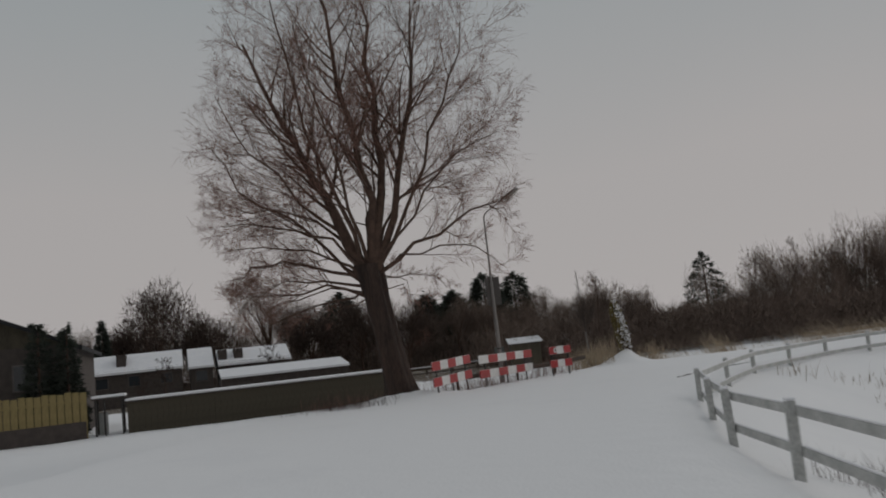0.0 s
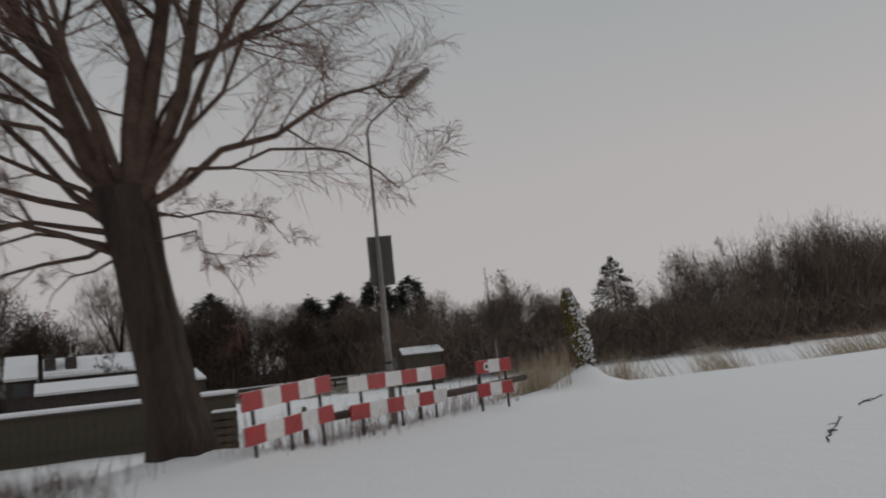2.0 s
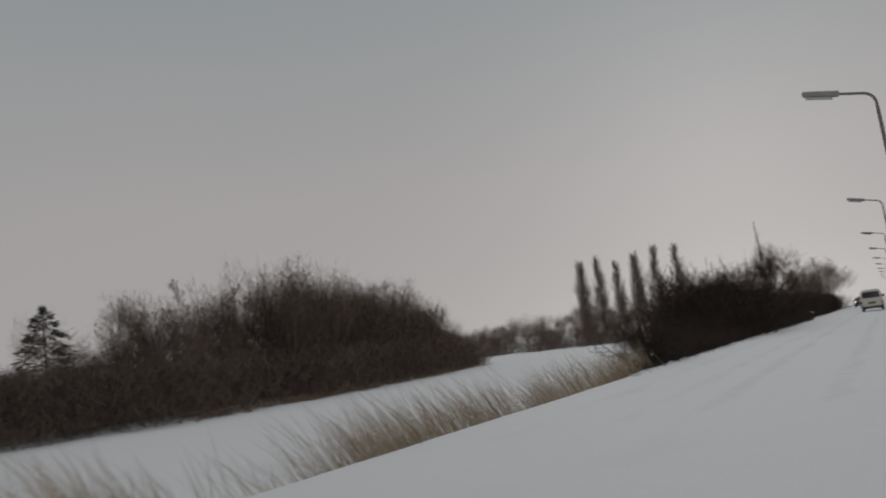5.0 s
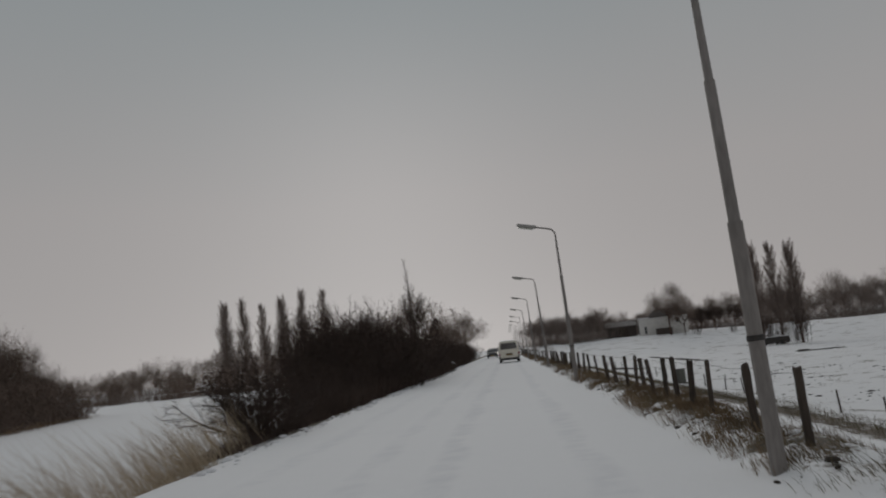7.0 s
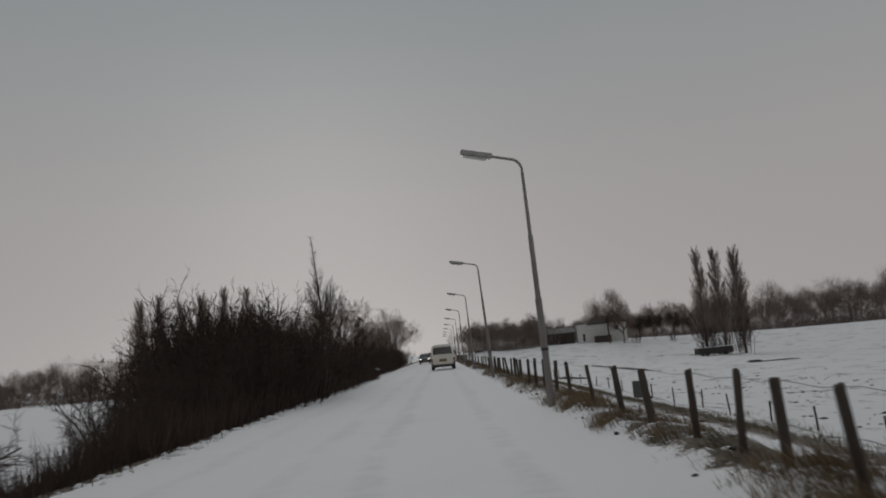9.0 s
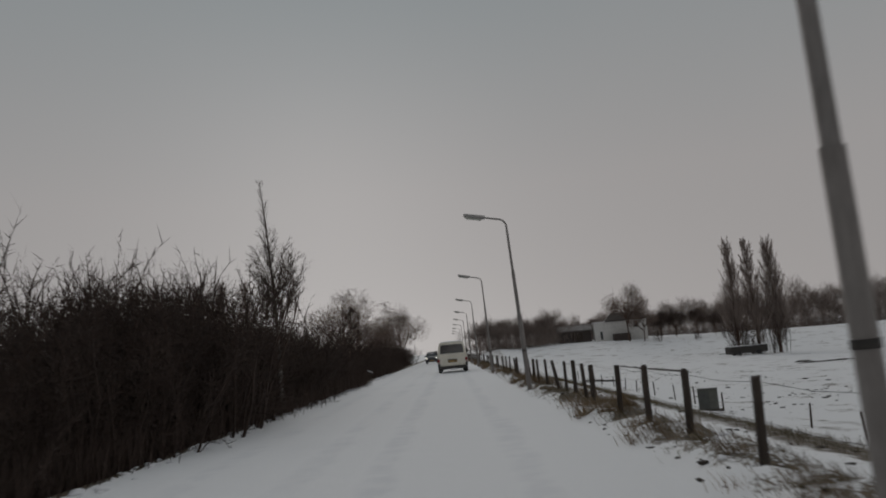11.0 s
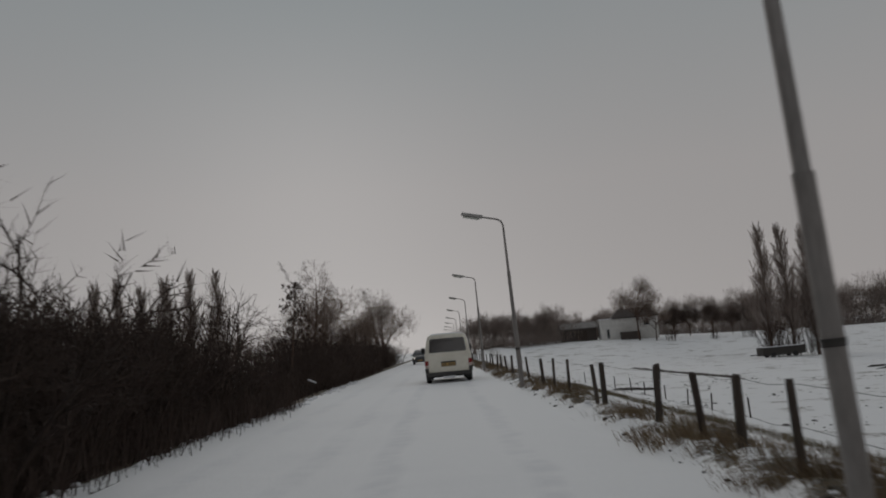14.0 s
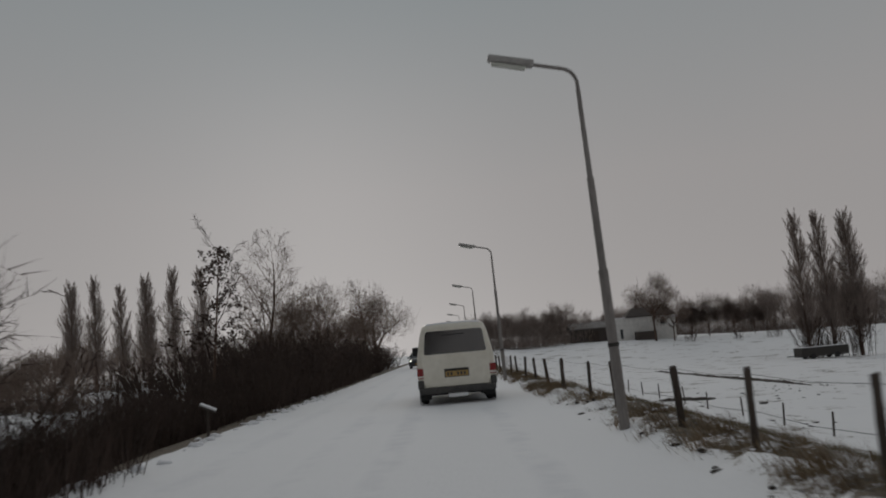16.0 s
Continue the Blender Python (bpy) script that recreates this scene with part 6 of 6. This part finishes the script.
# ---------- farm, trough and cabinets in the eastern meadow ----------


def farmhouse(x, y):
    t = tagged(new("farmhouse"), "white rendered farmhouse with a dark hipped roof behind a bare tree", "house")
    t.matrix_world = pose(x, y, gz(x + 4, y), 0, 0, -6)
    part("wall", box_bm(0, 12.8, 0, 8, -1.5, 4.5, 0.02), RENDER, t)
    part("flat_roof", box_bm(-0.15, 2.6, -0.15, 8.15, 4.5, 4.68, 0.03), SNOW, t, "snow on the flat end of the roof")
    bm = bmesh.new()
    low = [(2.6, -0.3, 4.5), (13.1, -0.3, 4.5), (13.1, 8.3, 4.5), (2.6, 8.3, 4.5)]
    a = [bm.verts.new(p) for p in low]
    b = [bm.verts.new((p[0], p[1], p[2] + 0.2)) for p in low]
    top = [bm.verts.new((4.6, 4, 6.7)), bm.verts.new((11.2, 4, 6.7))]
    bm.faces.new(a[::-1])
    for q in range(4):
        bm.faces.new((a[q], a[(q + 1) % 4], b[(q + 1) % 4], b[q]))
    bm.faces.new((b[0], b[1], top[1], top[0]))
    bm.faces.new((b[1], b[2], top[1]))
    bm.faces.new((b[2], b[3], top[0], top[1]))
    bm.faces.new((b[3], b[0], top[0]))
    bmesh.ops.recalc_face_normals(bm, faces=bm.faces)
    roof = part("roof", bm, DARK_WALL, t, "dark tiled hipped roof")
    part("chimney", box_bm(5.2, 5.9, 3.6, 4.4, 6.2, 7.3, 0.02), DARK_WALL, roof)
    for k, (wx, ww, wz, wh) in enumerate(((1.2, 0.7, 0.2, 2.1), (9.6, 1.2, 2.6, 1.2))):
        w = part("window", box_bm(wx, wx + ww, -0.06, 0.02, wz, wz + wh), WHITE_WOOD, t)
        part("pane", box_bm(wx + 0.1, wx + ww - 0.1, -0.07, -0.062, wz + 0.1, wz + wh - 0.1), PANE, w)
    part("annex", box_bm(4.2, 8.3, -3, -0.02, -1.5, 1.4, 0.02), DARK_WALL, t, "low dark annex")
    return t


farmhouse(36.6, 226)


def barn(x, y, length, label):
    t = tagged(new("barn"), label, "barn")
    t.matrix_world = pose(x, y, gz(x, y), 0, 0, -4)
    part("wall", box_bm(0, length, 0, 6, -1.5, 3.0, 0.02), DARK_WALL, t)
    for ya, yb, za, zb in ((-0.5, 3, 2.8, 4.1), (3, 6.5, 4.1, 2.8)):
        bm = bmesh.new()
        pts = [(-0.4, ya, za), (length + 0.4, ya, za), (length + 0.4, yb, zb), (-0.4, yb, zb)]
        a = [bm.verts.new(p) for p in pts]
        b = [bm.verts.new((p[0], p[1], p[2] - 0.2)) for p in pts]
        bm.faces.new(a)
        for q in range(4):
            bm.faces.new((a[q], b[q], b[(q + 1) % 4], a[(q + 1) % 4]))
        bmesh.ops.recalc_face_normals(bm, faces=bm.faces)
        part("roof", bm, GREY_ROOF, t, "thinly snowed grey roof")
    part("gate", box_bm(length * 0.4, length * 0.4 + 2.6, -0.06, 0.02, -0.5, 2.0, 0.01), POST, t, "dark wooden gate")
    return t


barn(28.4, 231, 8.0, "long low brown barn with a snowy roof beside the farmhouse")
tr = tagged(new("feed_trailer"), "low dark trailer standing in the snowy meadow under the poplars", "trailer")
tr.matrix_world = pose(48.6, 164.0, gz(52, 164), 0, 0, 8)
part("bed", box_bm(0, 7.0, 0, 2.0, 0.35, 1.6, 0.05), DARK_STEEL, tr)
part("inner_floor", box_bm(0.15, 6.85, 0.15, 1.85, 1.6, 1.66), SNOW, tr, "snow lying in the bed")
for x in (1.6, 5.2):
    for yy in (-0.1, 1.9):
        bm = bmesh.new()
        bmesh.ops.create_cone(bm, cap_ends=True, segments=16, radius1=0.4, radius2=0.4, depth=0.2, matrix=pose(x, yy + 0.1, 0.4, 90, 0, 0))
        part("wheel", bm, RUBBER, tr)
part("drawbar", box_bm(-1.6, 0.05, 0.9, 1.1, 0.5, 0.62), DARK_STEEL, tr)
cb = tagged(new("utility_cabinet"), "pale olive utility cabinet with two doors on a base board", "cabinet")
cb.matrix_world = pose(12.75, 62.0, gz(12.75, 62.0), 0, 0, -20)
part("body", box_bm(-0.47, 0.47, -0.25, 0.25, 0.05, 1.06, 0.02), BOX_OLIVE, cb)
part("door", box_bm(-0.45, 0.08, -0.275, -0.252, 0.1, 1.02, 0.006), BOX_GREY, cb, "grey wider door")
part("door", box_bm(0.10, 0.45, -0.275, -0.252, 0.1, 1.02, 0.006), BOX_OLIVE, cb)
part("lid", box_bm(-0.5, 0.5, -0.29, 0.29, 1.06, 1.10, 0.012), BOX_GREY, cb)
part("base_board", box_bm(-0.62, 0.62, -0.34, 0.34, -0.2, 0.05, 0.015), POST, cb, "dark wet base board")


def ridge(name, pts, width, height, label, category, seed):
    """Low uneven dark bank along a line on the snow."""
    rng = np.random.default_rng(seed)
    vs, fs, m = [], [], 60
    P = np.array(pts, float)
    cut = np.linspace(0, 1, len(P))
    for k in range(m + 1):
        t = k / m
        x, y = np.interp(t, cut, P[:, 0]), np.interp(t, cut, P[:, 1])
        taper = min(1, 6 * t + 0.25, 6 * (1 - t) + 0.35) * rng.uniform(0.7, 1.25)
        x += rng.normal() * 0.06
        for q, hh in ((-1, -0.12), (-0.55, 0.7), (0.1, 1.0), (0.6, 0.6), (1, -0.12)):
            xx = x + q * width * taper * 0.5
            vs.append((xx, y, gz(xx, y) + hh * height * taper * rng.uniform(0.8, 1.2)))
    for k in range(m):
        for q in range(4):
            fs.append([k * 5 + q, k * 5 + q + 1, (k + 1) * 5 + q + 1, (k + 1) * 5 + q])
    ob = new(name, mesh_of(name, vs, fs, SOIL, True))
    return tagged(ob, label, category)


ridge("ditch_bank", ((26.5, 112.4), (26.5, 128), (26.3, 156)), 0.5, 0.18, "long thin dark ditch edge in the snowy meadow", "ditch bank", 1)
ridge("ditch_bank", ((17.6, 106.6), (15.3, 104.4), (12.6, 101.4)), 0.7, 0.16, "short dark ditch edge in the snow near the fence", "ditch bank", 2)
ridge("ditch_bank", ((38.9, 113.3), (43.5, 114.7), (47, 116.5)), 0.8, 0.14, "dark furrow of bare soil in the snowy meadow", "ditch bank", 3)
ridge("ditch_bank", ((40.5, 117.8), (42.6, 118.9)), 0.8, 0.14, "short dark furrow of bare soil in the snowy meadow", "ditch bank", 4)


def lumps(name, spots, mat, label, category, seed, flat=0.6):
    """Many small uneven lumps in one mesh. spots: (x, y, radius)."""
    rng = np.random.default_rng(seed)
    bm = bmesh.new()
    bmesh.ops.create_icosphere(bm, subdivisions=2, radius=1)
    unit = np.array([v.co for v in bm.verts])
    tri = np.array([[v.index for v in f.verts] for f in bm.faces])
    bm.free()
    vs, fs = [], []
    for x, y, r in spots:
        bump = 1 + 0.22 * np.sin(unit @ rng.normal(size=(3, 3)) * 2.2 + rng.random(3) * 6).sum(axis=1, keepdims=True) / 1.5
        k = unit * bump * np.array([rng.uniform(0.8, 1.5), rng.uniform(0.8, 1.5), flat]) * r
        vs.append(k + np.array([x, y, gz(x, y) + r * flat * 0.25]))
        fs.append(tri + len(unit) * len(fs))
    ob = new(name, mesh_of(name, np.concatenate(vs), np.concatenate(fs).tolist(), mat, True))
    return tagged(ob, label, category, kind="stuff")


rl = np.random.default_rng(44)
spots = []
for _ in range(70):
    cx, cy = rl.uniform(8, 34), rl.uniform(35, 120)
    for _ in range(int(rl.integers(2, 11))):
        spots.append((cx + rl.normal() * 1.6, cy + rl.normal() * 1.3, abs(rl.normal()) * 0.055 + 0.025))
lumps("meadow_clods", spots, SOIL, "dark clods of earth scattered over the snowy meadow", "clods", 1, 0.4)
spots = [(2.0 + abs(rl.normal()) * 0.33, 3 + 100 * rl.random(), min(0.04, abs(rl.normal()) * 0.015 + 0.01)) for _ in range(320)]
lumps("verge_clods", spots, SOIL, "dark clods of earth along the edge of the road", "clods", 2)
spots = [(2.25 + abs(rl.normal()) * 0.6, 3 + 100 * rl.random(), min(0.055, abs(rl.normal()) * 0.02 + 0.014)) for _ in range(420)]
edge = [(-4.62 + rl.normal() * 0.14 + 0.1 * math.sin(y * 0.9), y, min(0.09, abs(rl.normal()) * 0.035 + 0.02)) for y in rl.uniform(9, 82, 320)]
lumps("hedge_snow_lumps", edge, SNOW, "lumps of snow along the foot of the thicket", "snow lumps", 4, 0.6)
lumps("verge_snow_lumps", spots, SNOW, "lumps of snow lying over the verge grass", "snow lumps", 3, 0.5)

# ---------- reeds, grass and brambles ----------


def clump_field(name, label, mat, centres, per, height, width, spread, lean, seed, kind="stuff", category="grass"):
    rng = np.random.default_rng(seed)
    cs = np.repeat(np.array(centres, float), per, axis=0)
    n = len(cs)
    x = cs[:, 0] + rng.normal(size=n) * spread
    y = cs[:, 1] + rng.normal(size=n) * spread
    z = ground_z(x, y) - 0.03
    h = height * cs[:, 2] * rng.uniform(0.45, 1.1, n)
    tip = np.stack([x + h * (lean[0] + rng.normal(size=n) * 0.22), y + h * (lean[1] + rng.normal(size=n) * 0.22), z + h * rng.uniform(0.75, 1.0, n)], 1)
    v, f = blades(np.stack([x, y, z], 1), tip, width * rng.uniform(0.6, 1.3, n), rng)
    ob = new(name, mesh_of(name, v, f, mat))
    return tagged(ob, label, category, kind=kind)


rg = np.random.default_rng(8)
cen = []
for _ in range(380):
    y = rg.uniform(-11, 16)
    k = sum(math.exp(-((y - c) / w) ** 2) for c, w in ((-6.6, 1.3), (-1.2, 1.1), (1.6, 1.3), (6.2, 1.4), (11.5, 1.6)))
    if rg.random() < 0.07 + 0.93 * k:
        cen.append((-5.25 - abs(rg.normal()) * 0.7 - (0.5 if y < -8 else 0), y, rg.uniform(0.8, 1.1)))
clump_field("dry_reeds", "dry yellow-brown reeds leaning on the snowy bank", REED, cen, 24, 1.2, 0.010, 0.22, (-0.42, -0.34), 1, category="reeds")
cen = [(float(shore_x(y)) - 0.2 + rg.normal() * 0.9, y, rg.uniform(0.5, 1.1)) for y in rg.uniform(26, 85, 420)]
clump_field("shore_reeds", "strip of dry brown grass and reeds along the far bank below the woods", STRAW, cen, 24, 0.75, 0.026, 0.4, (0, 0), 9, category="reeds")
cen = [(-6.3 + rg.normal() * 0.35, -12.2 + rg.normal() * 0.7, rg.uniform(0.8, 1.1)) for _ in range(42)]
cen += [(-6.5 + rg.normal() * 0.35, -9.7 + rg.normal() * 0.4, rg.uniform(0.7, 1.0)) for _ in range(18)]
clump_field("stump_reeds", "dry brown reeds standing round the stump", REED, cen, 24, 1.25, 0.011, 0.16, (-0.08, 0.02), 2, category="reeds")
cen = []
for _ in range(120):
    t = rg.random()
    cen.append((0.7 - 4.6 * t + rg.normal() * 0.25 - 0.35, -21.2 + 6.6 * t + rg.normal() * 0.25 - 0.15, rg.uniform(0.5, 1.1)))
for _ in range(30):
    cen.append((0.2 + rg.normal() * 0.7 + 0.8, -24.1 + rg.normal() * 0.6, rg.uniform(0.4, 0.8)))
clump_field("barrier_weeds", "thin dry reddish stalks poking through the snow round the barriers", TWIG, cen, 7, 0.85, 0.007, 0.22, (0, 0), 3, category="weeds")
cen = [(1.1 + rg.normal() * 0.8, -24.2 + rg.normal() * 0.5, rg.uniform(0.5, 1.0)) for _ in range(26)]
clump_field("roadside_weeds", "dark brown dead weeds on the snowy edge before the willow", SHRUB, cen, 22, 0.62, 0.007, 0.16, (0, 0), 11, category="weeds")
cen = []
for _ in range(460):
    y = 3 + 125 * rg.random() ** 1.3
    w = 0.5 + 0.5 * math.sin(y * 0.83 + 1.0) * math.sin(y * 0.31 + 0.4)
    if rg.random() > 0.08 + 0.92 * w ** 1.4 * 1.5:
        continue
    x = 2.7 + rg.normal() * 0.34
    for _ in range(5):
        cen.append((max(2.15, x + rg.normal() * 0.2), y + rg.normal() * 0.25, rg.uniform(0.6, 1.15) * (0.6 + 0.5 * w)))
clump_field("verge_grass", "tufts of dead orange-brown grass along the fence in the snow", GRASS, cen, 28, 0.32, 0.0068, 0.085, (-0.4, -0.12), 4, category="grass")
cen = [(2.3 + abs(rg.normal()) * 0.75, 3 + 110 * rg.random() ** 1.2, rg.uniform(0.5, 1.3)) for _ in range(900)]
clump_field("verge_mat", "matted dark olive-brown grass flattened in the snow under the fence", DITCH, cen, 24, 0.17, 0.006, 0.13, (-0.75, -0.35), 14, category="grass")
cen = []
for _ in range(900):
    y = 12 + 95 * rg.random()
    mid, wide = np.interp(y, [12, 45, 62, 107], [11.6, 12.0, 10.6, 10.4]), np.interp(y, [12, 45, 62], [1.3, 0.9, 0.35])
    cen.append((mid + rg.normal() * wide, y, rg.uniform(0.3, 1.1)))
clump_field("ditch_grass", "dark olive grass in a strip along the ditch", DITCH, cen, 20, 0.36, 0.012, 0.26, (-0.2, 0), 5, category="grass")
cen = []
for _ in range(1500):
    y = 12 + 95 * rg.random()
    cen.append((-5.2 - abs(rg.normal()) * 0.8 + (0.5 if 40 < y < 63 else 0) - (0.75 if 63 < y < 75 else (0.2 if y > 75 else 0)) + 0.12 * math.sin(y * 0.9) * math.sin(y * 0.37), y, rg.uniform(0.4, 1.2) * (0.45 if y < 20 else 1)))
cen += [(rg.uniform(-10.5, -6.0), rg.uniform(61.5, 77), rg.uniform(0.7, 1.25)) for _ in range(260)]
clump_field("hedge_brambles", "dark tangled brambles along the foot of the hedge", SHRUB, cen, 30, 1.0, 0.014, 0.3, (0.05, 0), 6, category="brambles")
cen = [(17.9 + rg.normal() * 0.5, -21.7 + rg.normal() * 0.35, rg.uniform(0.5, 1.1)) for _ in range(22)]
clump_field("ditch_weeds", "dark tangled weeds behind the white fence", SHRUB, cen, 34, 0.5, 0.007, 0.14, (0, 0), 10, category="weeds")
cen = [(1.9 + abs(rg.normal()) * 3 + 4, -14 + 14 * rg.random(), rg.uniform(0.4, 1.0)) for _ in range(60)]
clump_field("bend_weeds", "dark dry weeds inside the bend by the white fence", GRASS, cen, 10, 0.6, 0.014, 0.3, (0, 0), 7, category="weeds")
